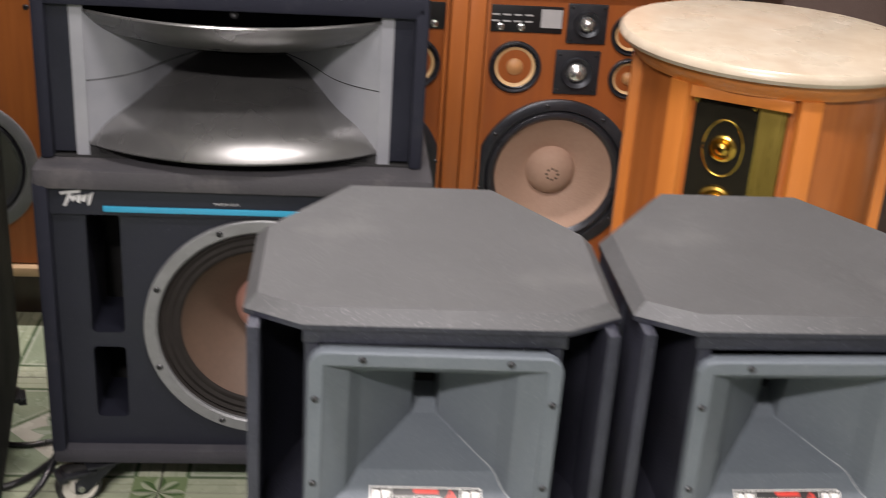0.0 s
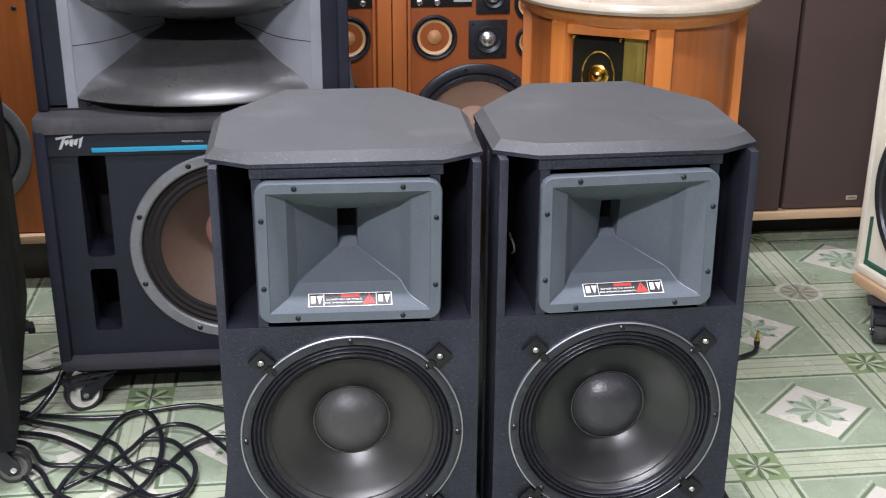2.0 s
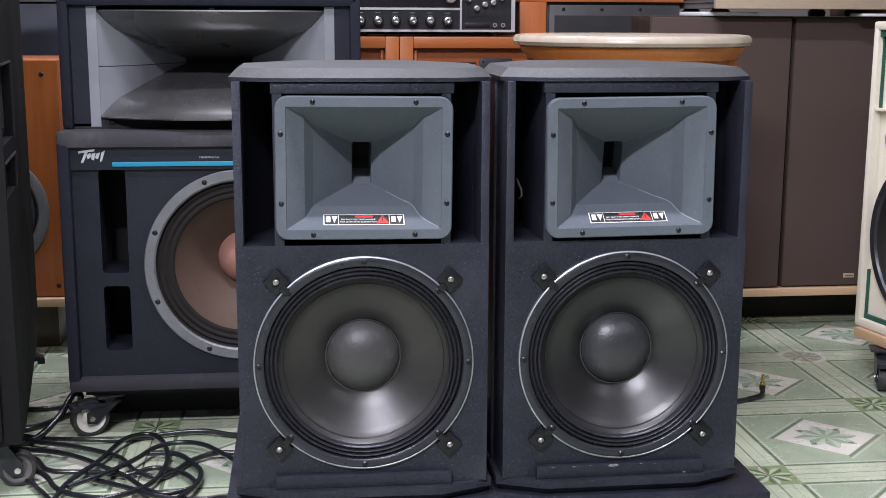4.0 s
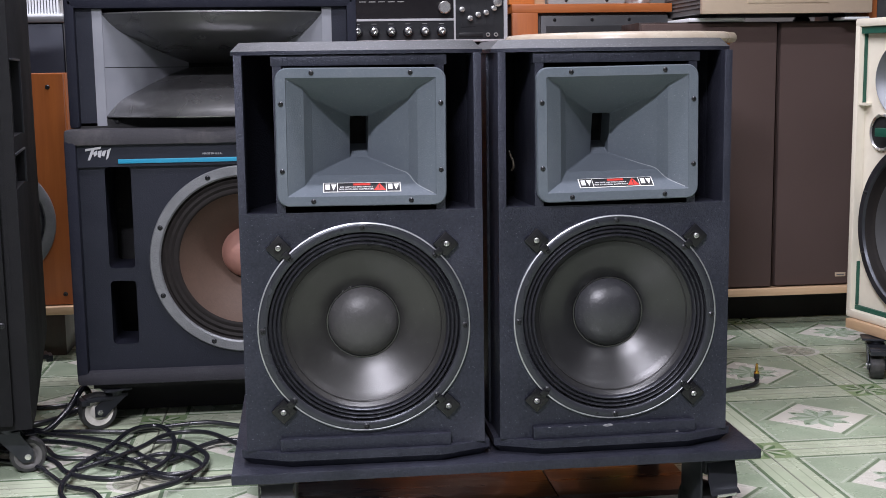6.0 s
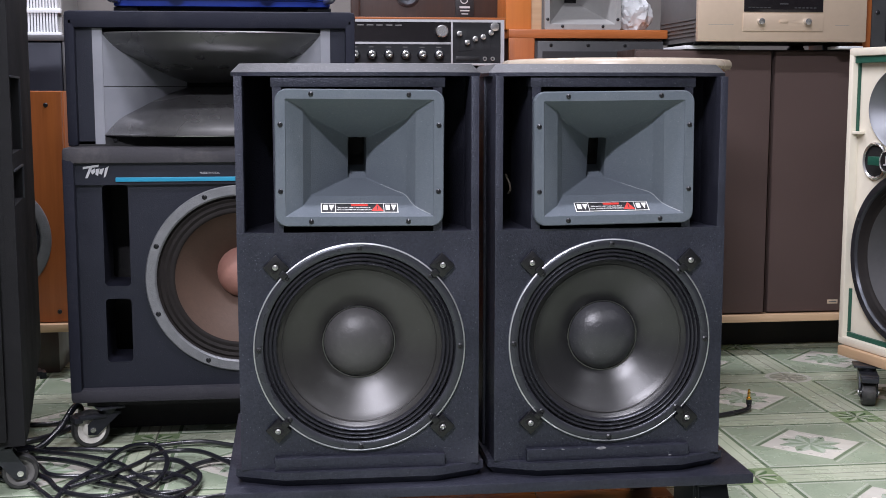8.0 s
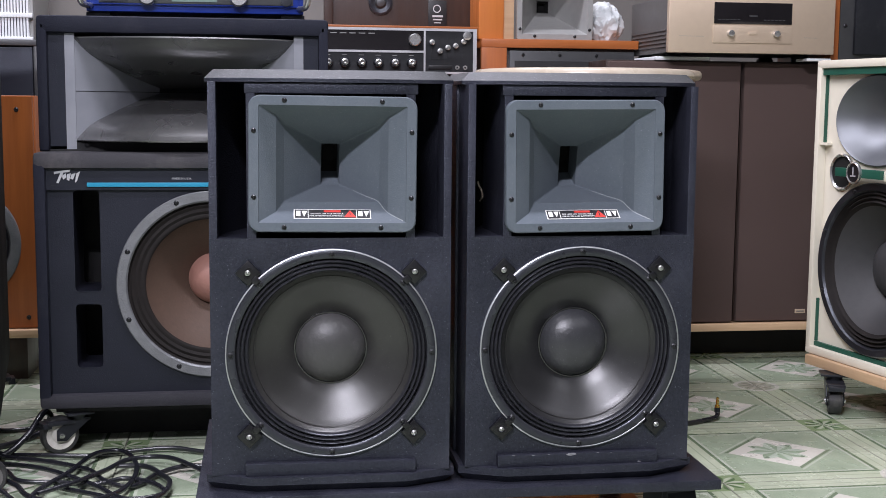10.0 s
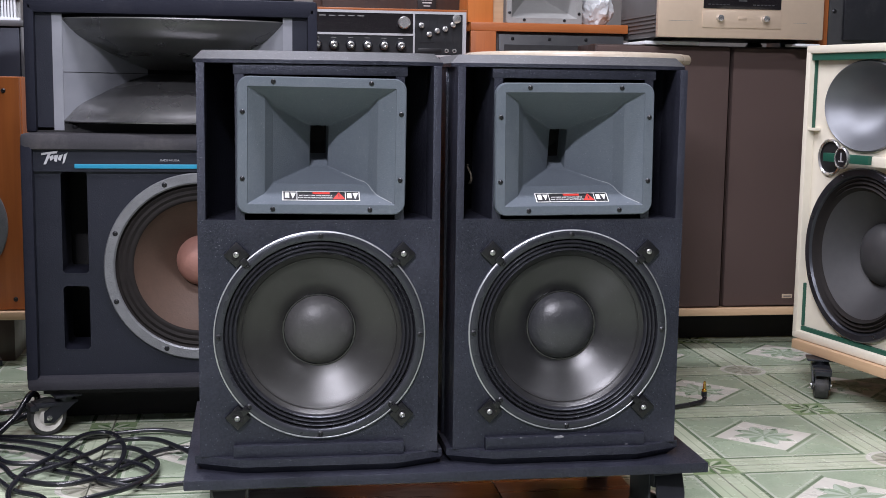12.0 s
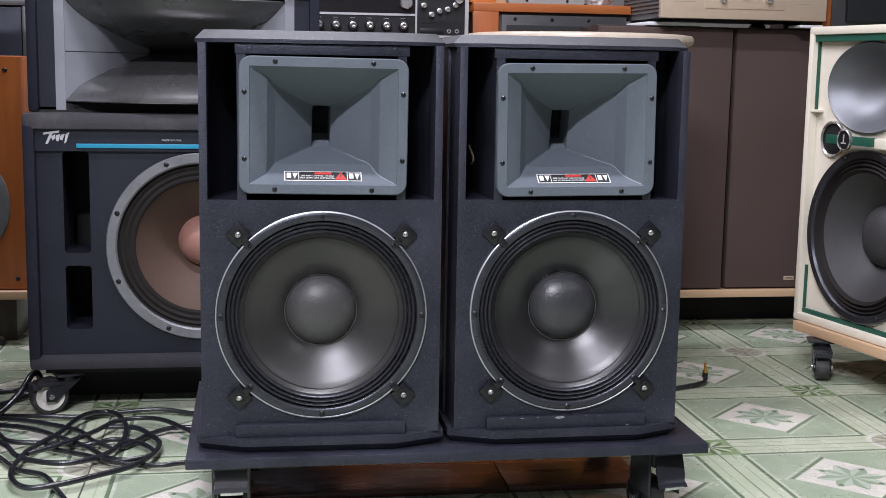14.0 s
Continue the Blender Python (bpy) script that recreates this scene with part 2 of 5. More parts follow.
ORANGE_WOOD_X = wood("orange_walnut_rail", (0.43, 0.135, 0.034), (0.27, 0.075, 0.018), 0.36, "x")
LIGHT_WOOD = wood("honey_wood", (0.60, 0.205, 0.045), (0.47, 0.148, 0.032), 0.34)
BAFFLE_WOOD = wood("veneer_baffle", (0.34, 0.095, 0.024), (0.23, 0.060, 0.015), 0.42)
DARK_WOOD = wood("dark_rosewood", (0.040, 0.020, 0.014), (0.022, 0.011, 0.008), 0.4)
PINE = wood("raw_pine", (0.60, 0.42, 0.26), (0.46, 0.30, 0.17), 0.6, "x")
MARBLE = material("cream_marble", (0.54, 0.475, 0.385), (0.44, 0.36, 0.275), 0.28, fine=26, coarse=7, mix=0.9, coat=0.2, dust=(10, 0.35, (0.42, 0.34, 0.25)))
BROWN_CLOTH = material("brown_grille_cloth", (0.080, 0.055, 0.049), (0.097, 0.068, 0.061), 0.9, fine=300, coarse=4, bump=0.6, bump_scale=900, spec=0.2)
GLASS_BLACK = material("black_lacquer", (0.012, 0.011, 0.008), (0.020, 0.018, 0.012), 0.08, coat=1.0)
GOLD = material("polished_brass", (0.80, 0.52, 0.12), (0.65, 0.40, 0.09), 0.2, 1.0)
OLIVE_GOLD = material("brushed_brass", (0.42, 0.31, 0.07), (0.34, 0.25, 0.06), 0.32, 0.8, stretch=(20, 20, 1))
CREAM_PAINT = material("cream_white_paint", (0.73, 0.69, 0.575), (0.67, 0.62, 0.51), 0.45, fine=40, coarse=5, bump=0.15, dust=(6, 0.2, (0.55, 0.48, 0.38)))
GREEN_TRIM = material("dark_green_trim", (0.012, 0.085, 0.055), (0.01, 0.065, 0.042), 0.5)
SPUN = material("spun_aluminium_horn", (0.155, 0.163, 0.178), (0.20, 0.208, 0.222), 0.48, 0.7, fine=20, coarse=5)
PA_CONE = material("ribbed_black_cone", (0.030, 0.030, 0.032), (0.042, 0.042, 0.044), 0.55, bump=0.06, bump_scale=200)
CHAMPAGNE = material("champagne_aluminium", (0.66, 0.53, 0.40), (0.60, 0.48, 0.36), 0.40, 0.4, fine=60, coarse=3, bump=0.05)
AMP_SIDE = material("grey_amp_side", (0.12, 0.115, 0.115), (0.15, 0.145, 0.14), 0.5, 0.3)
DISPLAY = material("dark_display", (0.014, 0.012, 0.014), rough=0.12)
BLUE_BODY = material("blue_enamel", (0.012, 0.035, 0.26), (0.01, 0.028, 0.21), 0.32, 0.1)
LCD = material("grey_green_lcd", (0.20, 0.27, 0.25), (0.17, 0.23, 0.22), 0.25)
KNOB = material("aluminium_knob", (0.70, 0.70, 0.69), (0.5, 0.5, 0.5), 0.25, 0.9)
GREY_PANEL = material("grey_metal_panel", (0.060, 0.062, 0.066), (0.080, 0.082, 0.086), 0.4, 0.4)
DARK_PANEL = material("dark_brushed_panel", (0.022, 0.023, 0.026), (0.036, 0.037, 0.041), 0.34, 0.4, stretch=(1, 14, 14))
WHITE_PLASTIC = material("white_plastic", (0.78, 0.80, 0.82), (0.70, 0.72, 0.74), 0.4)
GREY_FLAT_HORN = material("grey_cast_horn", (0.27, 0.27, 0.265), (0.33, 0.33, 0.32), 0.5, 0.2, fine=60, coarse=6)
BAG = material("crumpled_clear_bag", (0.55, 0.58, 0.60), (0.75, 0.77, 0.78), 0.15, fine=30, coarse=10, mix=0.9, bump=1.0, bump_scale=60)
WHEEL_WHITE = material("white_nylon_wheel", (0.66, 0.64, 0.58), (0.5, 0.48, 0.43), 0.45, dust=(25, 0.35, (0.2, 0.19, 0.17)))
TYRE = material("black_tyre", (0.016, 0.016, 0.017), (0.03, 0.03, 0.03), 0.55, dust=(25, 0.25, (0.2, 0.19, 0.17)))
WALL = material("dull_wall_plaster", (0.20, 0.185, 0.17), (0.16, 0.15, 0.14), 0.8, fine=20, coarse=1.5, bump=0.2)
ROOM_WALL = material("dim_room_plaster", (0.13, 0.128, 0.13), (0.10, 0.098, 0.10), 0.8, fine=20, coarse=1.5, bump=0.2)
CEILING = material("white_ceiling", (0.55, 0.55, 0.55), (0.5, 0.5, 0.5), 0.85, fine=10, coarse=1)
SLAB = material("grey_mortar", (0.24, 0.25, 0.21), (0.18, 0.19, 0.16), 0.85, bump=0.5)
SHADE_BOARD = wood("dark_red_shade_board", (0.060, 0.019, 0.011), (0.030, 0.012, 0.008), 0.30, "x")
PEDAL_GREY = material("grey_pedal", (0.050, 0.050, 0.055), (0.08, 0.08, 0.085), 0.22, 0.3)
EDGE_GLINT = material("horn_edge_glint", (0.34, 0.36, 0.37), (0.16, 0.18, 0.19), 0.4, fine=90, coarse=30, mix=0.9)
WORN = material("bare_chip", (0.30, 0.30, 0.32), (0.12, 0.12, 0.13), 0.7, fine=500, coarse=200, mix=0.9)
OLD_WIRE = material("dull_old_wire", (0.30, 0.26, 0.20), (0.18, 0.15, 0.11), 0.5)
TILE = tile_material()


# ---- mesh helpers ----
def box(bm, x0, x1, y0, y1, z0, z1, bevel=0.0, seg=2):
    r = bmesh.ops.create_cube(bm, size=1.0, matrix=Matrix.Translation(((x0 + x1) / 2, (y0 + y1) / 2, (z0 + z1) / 2)) @ Matrix.Diagonal((x1 - x0, y1 - y0, z1 - z0, 1)))
    if bevel:
        es = list({e for v in r["verts"] for e in v.link_edges})
        bmesh.ops.bevel(bm, geom=es, offset=bevel, segments=seg, profile=0.6, affect="EDGES")
    return bm


def boxes(*rows, bevel=0.0):
    bm = bmesh.new()
    for r in rows:
        box(bm, *r, bevel=bevel)
    return bm


def prism(points, z0, z1, bevel=0.0, seg=2):
    """An upright prism over a plan of points (anticlockwise)."""
    bm = bmesh.new()
    lo = [bm.verts.new((x, y, z0)) for x, y in points]
    hi = [bm.verts.new((x, y, z1)) for x, y in points]
    n = len(points)
    bm.faces.new(hi)
    bm.faces.new(lo[::-1])
    for i in range(n):
        bm.faces.new((lo[i], lo[(i + 1) % n], hi[(i + 1) % n], hi[i]))
    if bevel:
        bmesh.ops.bevel(bm, geom=list(bm.edges), offset=bevel, segments=seg, profile=0.6, affect="EDGES")
    return bm


def lathe(profile, n=64, x=0.0, y=0.0, z=0.0, axis="y", bm=None, sx=1.0):
    """Turns rows of (radius, height along the axis) about an axis through (x, y, z)."""
    bm = bm or bmesh.new()
    rings = []
    for r, h in profile:
        ring = []
        for i in range(n if r > 1e-5 else 1):
            c, s = math.cos(2 * math.pi * i / n) * r * sx, math.sin(2 * math.pi * i / n) * r
            p = {"y": (x + c, y + h, z + s), "z": (x + c, y + s, z + h), "x": (x + h, y + c, z + s)}[axis]
            ring.append(bm.verts.new(p))
        rings.append(ring)
    for a, b in zip(rings, rings[1:]):
        for i in range(n):
            q = [a[i % len(a)], a[(i + 1) % len(a)], b[(i + 1) % len(b)], b[i % len(b)]]
            q = list(dict.fromkeys(q))
            if len(q) > 2:
                bm.faces.new(q)
    bmesh.ops.recalc_face_normals(bm, faces=bm.faces)
    return bm


def holed(x0, x1, z0, z1, cx, cz, r, y0, y1, n=64):
    """An upright plate with a round hole."""
    bm = bmesh.new()
    angles = [2 * math.pi * i / n for i in range(n)] + [math.atan2(z - cz, x - cx) % (2 * math.pi) for x in (x0, x1) for z in (z0, z1)]
    rings = {"oi": [], "oo": [], "bi": [], "bo": []}
    for a in sorted(set(angles)):
        c, s = math.cos(a), math.sin(a)
        k = min(((x1 if c > 0 else x0) - cx) / c if abs(c) > 1e-6 else 9, ((z1 if s > 0 else z0) - cz) / s if abs(s) > 1e-6 else 9)
        for key, rad, y in (("oi", r, y0), ("oo", k, y0), ("bi", r, y1), ("bo", k, y1)):
            rings[key].append(bm.verts.new((cx + c * rad, y, cz + s * rad)))
    m = len(rings["oi"])
    for i in range(m):
        j = (i + 1) % m
        for p, q in (("oi", "oo"), ("oo", "bo"), ("bo", "bi"), ("bi", "oi")):
            bm.faces.new((rings[p][i], rings[q][i], rings[q][j], rings[p][j]))
    bmesh.ops.recalc_face_normals(bm, faces=bm.faces)
    return bm


def round_rect(hw, hh, r, k=5):
    pts = []
    for sx, sz, a0 in ((1, 1, 0), (-1, 1, 90), (-1, -1, 180), (1, -1, 270)):
        for i in range(k + 1):
            a = radians(a0 + 90 * i / k)
            pts.append((sx * (hw - r) + r * math.cos(a), sz * (hh - r) + r * math.sin(a)))
    return pts


def loft(sections, x=0.0, y=0.0, z=0.0, cap=False, cap_first=False, lean=0.0):
    """Joins rows of (half width, half height, corner radius, depth, drop)."""
    bm = bmesh.new()
    rings = [[bm.verts.new((x + px, y + d, z + pz + (rest[0] if rest else 0))) for px, pz in round_rect(hw, hh, r)] for hw, hh, r, d, *rest in sections]
    if lean:
        # the narrow end leans forward at its top
        for ring in rings:
            for v in ring:
                if v.co.y - y > 0.1:
                    v.co.y -= lean * max(0.0, v.co.z - z + 0.036)
    m = len(rings[0])
    for a, b in zip(rings, rings[1:]):
        for i in range(m):
            bm.faces.new((a[i], a[(i + 1) % m], b[(i + 1) % m], b[i]))
    if cap:
        bm.faces.new(rings[-1])
    if cap_first:
        bm.faces.new(rings[0][::-1])
    bmesh.ops.remove_doubles(bm, verts=bm.verts, dist=1e-6)
    return bm


def tube(points, r, n=12, steps=9, closed=False):
    """A cable along a smooth line through the points."""
    pts = [Vector(p) for p in points]
    line = []
    for i in range(len(pts) - 1):
        p0, p1, p2, p3 = pts[max(i - 1, 0)], pts[i], pts[i + 1], pts[min(i + 2, len(pts) - 1)]
        for s in range(steps):
            u = s / steps
            line.append(0.5 * ((2 * p1) + (p2 - p0) * u + (2 * p0 - 5 * p1 + 4 * p2 - p3) * u * u + (3 * p1 - p0 - 3 * p2 + p3) * u ** 3))
    line.append(pts[-1])
    verts, faces = [], []
    for i, p in enumerate(line):
        d = (line[min(i + 1, len(line) - 1)] - line[max(i - 1, 0)]).normalized()
        side = d.cross(Vector((0, 0, 1)))
        side = side.normalized() if side.length > 1e-4 else Vector((1, 0, 0))
        up = side.cross(d)
        for k in range(n):
            a = 2 * math.pi * k / n
            verts.append(p + (side * math.cos(a) + up * math.sin(a)) * r)
    for i in range(len(line) - 1):
        for k in range(n):
            faces.append((i * n + k, i * n + (k + 1) % n, (i + 1) * n + (k + 1) % n, (i + 1) * n + k))
    bm = bmesh.new()
    vs = [bm.verts.new(v) for v in verts]
    for f in faces:
        bm.faces.new([vs[i] for i in f])
    bm.faces.new(vs[:n])
    bm.faces.new(vs[-n:])
    bmesh.ops.recalc_face_normals(bm, faces=bm.faces)
    return bm


def mesh_of(name, bm, mat, smooth=35):
    me = bpy.data.meshes.new(name)
    bm.to_mesh(me)
    bm.free()
    me.materials.append(mat)
    if smooth:
        for p in me.polygons:
            p.use_smooth = True
        me.set_sharp_from_angle(angle=radians(smooth))
    return me


def part(name, bm, mat, parent, label="", smooth=35):
    ob = new(name, mesh_of(name, bm, mat, smooth))
    ob.parent = parent
    if label:
        tagged(ob, label)
    return ob


def thing(name, m, label, category, group=""):
    ob = new(name)
    ob.empty_display_size = 0.05
    ob.matrix_basis = m
    return tagged(ob, label, category, group)


def solo(name, bm, mat, label, category, kind="", smooth=35):
    return tagged(new(name, mesh_of(name, bm, mat, smooth)), label, category, "", kind)


def lettering(name, words, size, mat, parent, m, label=""):
    """Raised words as a mesh, centred on the pose m, read along its x with its y up."""
    cu = bpy.data.curves.new(name, "FONT")
    cu.body, cu.size, cu.align_x, cu.align_y, cu.extrude = words, size, "CENTER", "CENTER", 0.0002
    tmp = bpy.data.objects.new(name, cu)
    scene.collection.objects.link(tmp)
    bpy.context.view_layer.update()
    me = bpy.data.meshes.new_from_object(tmp.evaluated_get(bpy.context.evaluated_depsgraph_get()))
    bpy.data.objects.remove(tmp)
    me.materials.clear()
    me.materials.append(mat)
    ob = new(name, me)
    ob.parent, ob.matrix_basis = parent, m
    if label:
        tagged(ob, label)
    return ob


def screws(parent, places, r, y, mat=None, name="screw", label=""):
    """Round-headed screws that face the front."""
    bm = lathe([(0, -0.0025), (r * 0.35, -0.0022), (r * 0.4, -0.0010), (r * 0.55, -0.0028), (r, -0.0012), (r, 0.003)], 14)
    me = mesh_of(name, bm, mat or SCREW)
    for x, z in places:
        ob = new(name, me)
        ob.parent = parent
        ob.location = (x, y, z)
        if label:
            tagged(ob, label)


def driver(parent, x, y, z, rings, name="woofer", label="", n=72):
    """A cone loudspeaker that faces the front: rows of (part, profile, material, label)."""
    first = None
    for part_name, profile, mat, lab in rings:
        bm = lathe(profile, n, x, y, z)
        if first is None:
            first = part(name, bm, mat, parent, label or lab, smooth=40)
        else:
            part(part_name, bm, mat, first, lab, smooth=40)
    return first


def caster(parent, x, y, top, r, turn, wheel_mat, width=0.026, pedal=None, drop=1.0):
    """A swivel caster under a board: plate and fork, wheel and axle."""
    bm = boxes((-0.034, 0.034, -0.028, 0.028, top - 0.006, top - 0.001), bevel=0.001)
    lathe([(0.018, top - 0.020), (0.022, top - 0.006)], 20, 0, 0, 0, "z", bm)
    zc = r
    for s in (-1, 1):
        xx = s * (width / 2 + 0.005)
        pts = [(-0.024, top - 0.018), (0.022, top - 0.018), (0.036 + r * 0.3, zc + 0.012), (0.036 + r * 0.3, zc - 0.010), (0.016 + r * 0.3, zc - 0.012)]
        a = [bm.verts.new((xx - 0.0015, p, q)) for p, q in pts]
        b = [bm.verts.new((xx + 0.0015, p, q)) for p, q in pts]
        bm.faces.new(a)
        bm.faces.new(b[::-1])
        for i in range(5):
            bm.faces.new((a[i], b[i], b[(i + 1) % 5], a[(i + 1) % 5]))
    box(bm, -width / 2 - 0.006, width / 2 + 0.006, -0.024, 0.024, top - 0.022, top - 0.016)
    bmesh.ops.recalc_face_normals(bm, faces=bm.faces)
    c = part("caster", bm, BLACK_PLASTIC, parent, "black swivel caster")
    c.location, c.rotation_euler = (x, y, 0), (0, 0, radians(turn))
    yy = 0.026 + r * 0.3
    w = width / 2
    part("tyre", lathe([(r * 0.74, -w), (r * 0.93, -w), (r, -w * 0.6), (r, w * 0.6), (r * 0.93, w), (r * 0.74, w)], 36, 0, yy, zc, "x"), TYRE, c)
    part("wheel", lathe([(r * 0.2, -w - 0.001), (r * 0.45, -w + 0.003), (r * 0.62, -w - 0.001), (r * 0.76, -w - 0.001), (r * 0.76, w + 0.001), (r * 0.62, w + 0.001), (r * 0.45, w - 0.003), (r * 0.2, w + 0.001)], 36, 0, yy, zc, "x"), wheel_mat, c)
    part("axle", lathe([(0, -w - 0.011), (0.006, -w - 0.010), (0.006, w + 0.010), (0, w + 0.011)], 12, 0, yy, zc, "x"), STEEL, c)
    if pedal is True:
        over = boxes((-0.021, 0.021, 0.010, 0.066, top - 0.026, top - 0.017), (-0.019, 0.019, 0.058, 0.076, top - 0.032, top - 0.020), bevel=0.002)
        part("brake_pedal", over, BLACK_PLASTIC, c)
    elif pedal:
        # a broad pedal that hangs in front of the wheel
        line = [(-0.020, top - 0.012), (-0.036, top - 0.014), (-0.043, top - 0.022), (-0.046, top - 0.042 * drop), (-0.050, top - 0.056 * drop), (-0.057, top - 0.062 * drop)]
        bm = bmesh.new()
        rows = [[bm.verts.new((s * (0.0235 + 0.002 * (j % 2)), p + d, q + d)) for s in (-1, 1)] for d in (0.0, 0.004) for j, (p, q) in enumerate(line)]
        n = len(line)
        for k in range(n - 1):
            bm.faces.new((rows[k][0], rows[k][1], rows[k + 1][1], rows[k + 1][0]))
            bm.faces.new((rows[n + k][0], rows[n + k + 1][0], rows[n + k + 1][1], rows[n + k][1]))
            for e in (0, 1):
                bm.faces.new((rows[k][e], rows[k + 1][e], rows[n + k + 1][e], rows[n + k][e]))
        for k in (0, n - 1):
            bm.faces.new((rows[k][0], rows[k][1], rows[n + k][1], rows[n + k][0]))
        box(bm, -0.026, 0.026, -0.036, 0.020, top - 0.034, top - 0.010, bevel=0.003)
        for e in (-1, 1):
            box(bm, e * 0.027 - 0.002, e * 0.027 + 0.002, -0.026, 0.040, top - 0.085, top - 0.012, bevel=0.0015)
        bmesh.ops.recalc_face_normals(bm, faces=bm.faces)
        part("brake_pedal", bm, pedal, c, "broad brake pedal")
        part("pedal_edge", boxes((-0.016, 0.018, -0.0585, -0.0555, top - 0.062 * drop - 0.0025, top - 0.062 * drop + 0.002), bevel=0.0006), KNOB, c, "worn bare metal edge")
    else:
        brake = boxes((-0.022, 0.022, -0.064, -0.020, top - 0.028, top - 0.018), (-0.018, 0.018, -0.073, -0.058, top - 0.036, top - 0.022), bevel=0.002)
        part("brake_pedal", brake, BLACK_PLASTIC, c)
    return c


# ---- the room ----
X0, X1, Y0, Y1, ZC = ROOM
floor = solo("floor", boxes((X0, X1, Y0, Y1, -0.12, -0.006)), SLAB, "glazed pale green tiled floor with white flower lozenges", "floor", "structure")
solo("wall_north", boxes((X0 - 0.15, X1 + 0.15, Y1, Y1 + 0.15, -0.12, ZC)), WALL, "dull brown grey plaster wall behind the loudspeakers", "wall", "structure")
solo("wall_south", boxes((X0 - 0.15, X1 + 0.15, Y0 - 0.15, Y0, -0.12, ZC)), ROOM_WALL, "plain dull grey plaster wall", "wall", "structure")
solo("wall_west", boxes((X0 - 0.15, X0, Y0, Y1, -0.12, ZC)), ROOM_WALL, "plain dull grey plaster wall", "wall", "structure")
solo("wall_east", boxes((X1, X1 + 0.15, Y0, Y1, -0.12, ZC)), ROOM_WALL, "plain dull grey plaster wall", "wall", "structure")
solo("ceiling", boxes((X0 - 0.15, X1 + 0.15, Y0 - 0.15, Y1 + 0.15, ZC, ZC + 0.12)), CEILING, "plain white ceiling", "ceiling", "structure")
TUBE_GLOW = lit("tube_glow", (0.94, 0.97, 1.0), 3.0)
for lx, ly, watts in LAMPS:
    fx = thing("ceiling_light", pose(lx, ly, ZC), "white fluorescent ceiling light, switched on", "ceiling light", "ceiling lights")
    part("housing", boxes((-0.62, 0.62, -0.06, 0.06, -0.045, -0.001), bevel=0.006), WHITE_PLASTIC, fx)
    part("tube", lathe([(0, -0.59), (0.014, -0.585), (0.014, 0.585), (0, 0.59)], 14, 0, 0, -0.066, "x"), TUBE_GLOW, fx)
    ld = bpy.data.lights.new("tube_light", "AREA")
    ld.shape, ld.size, ld.size_y, ld.energy, ld.color = "RECTANGLE", 1.2, 0.12, watts, (1.0, 0.95, 1.05)
    lo = new("tube_light", ld)
    lo.location = (lx, ly, ZC - 0.085)


# ---- the pair of black two-way loudspeakers on the trolley ----
PLAN = [(-0.187, 0.030), (-0.128, -0.003), (0.130, -0.003), (0.187, 0.030), (0.187, 0.207), (0.091, 0.347), (-0.091, 0.347), (-0.187, 0.207)]


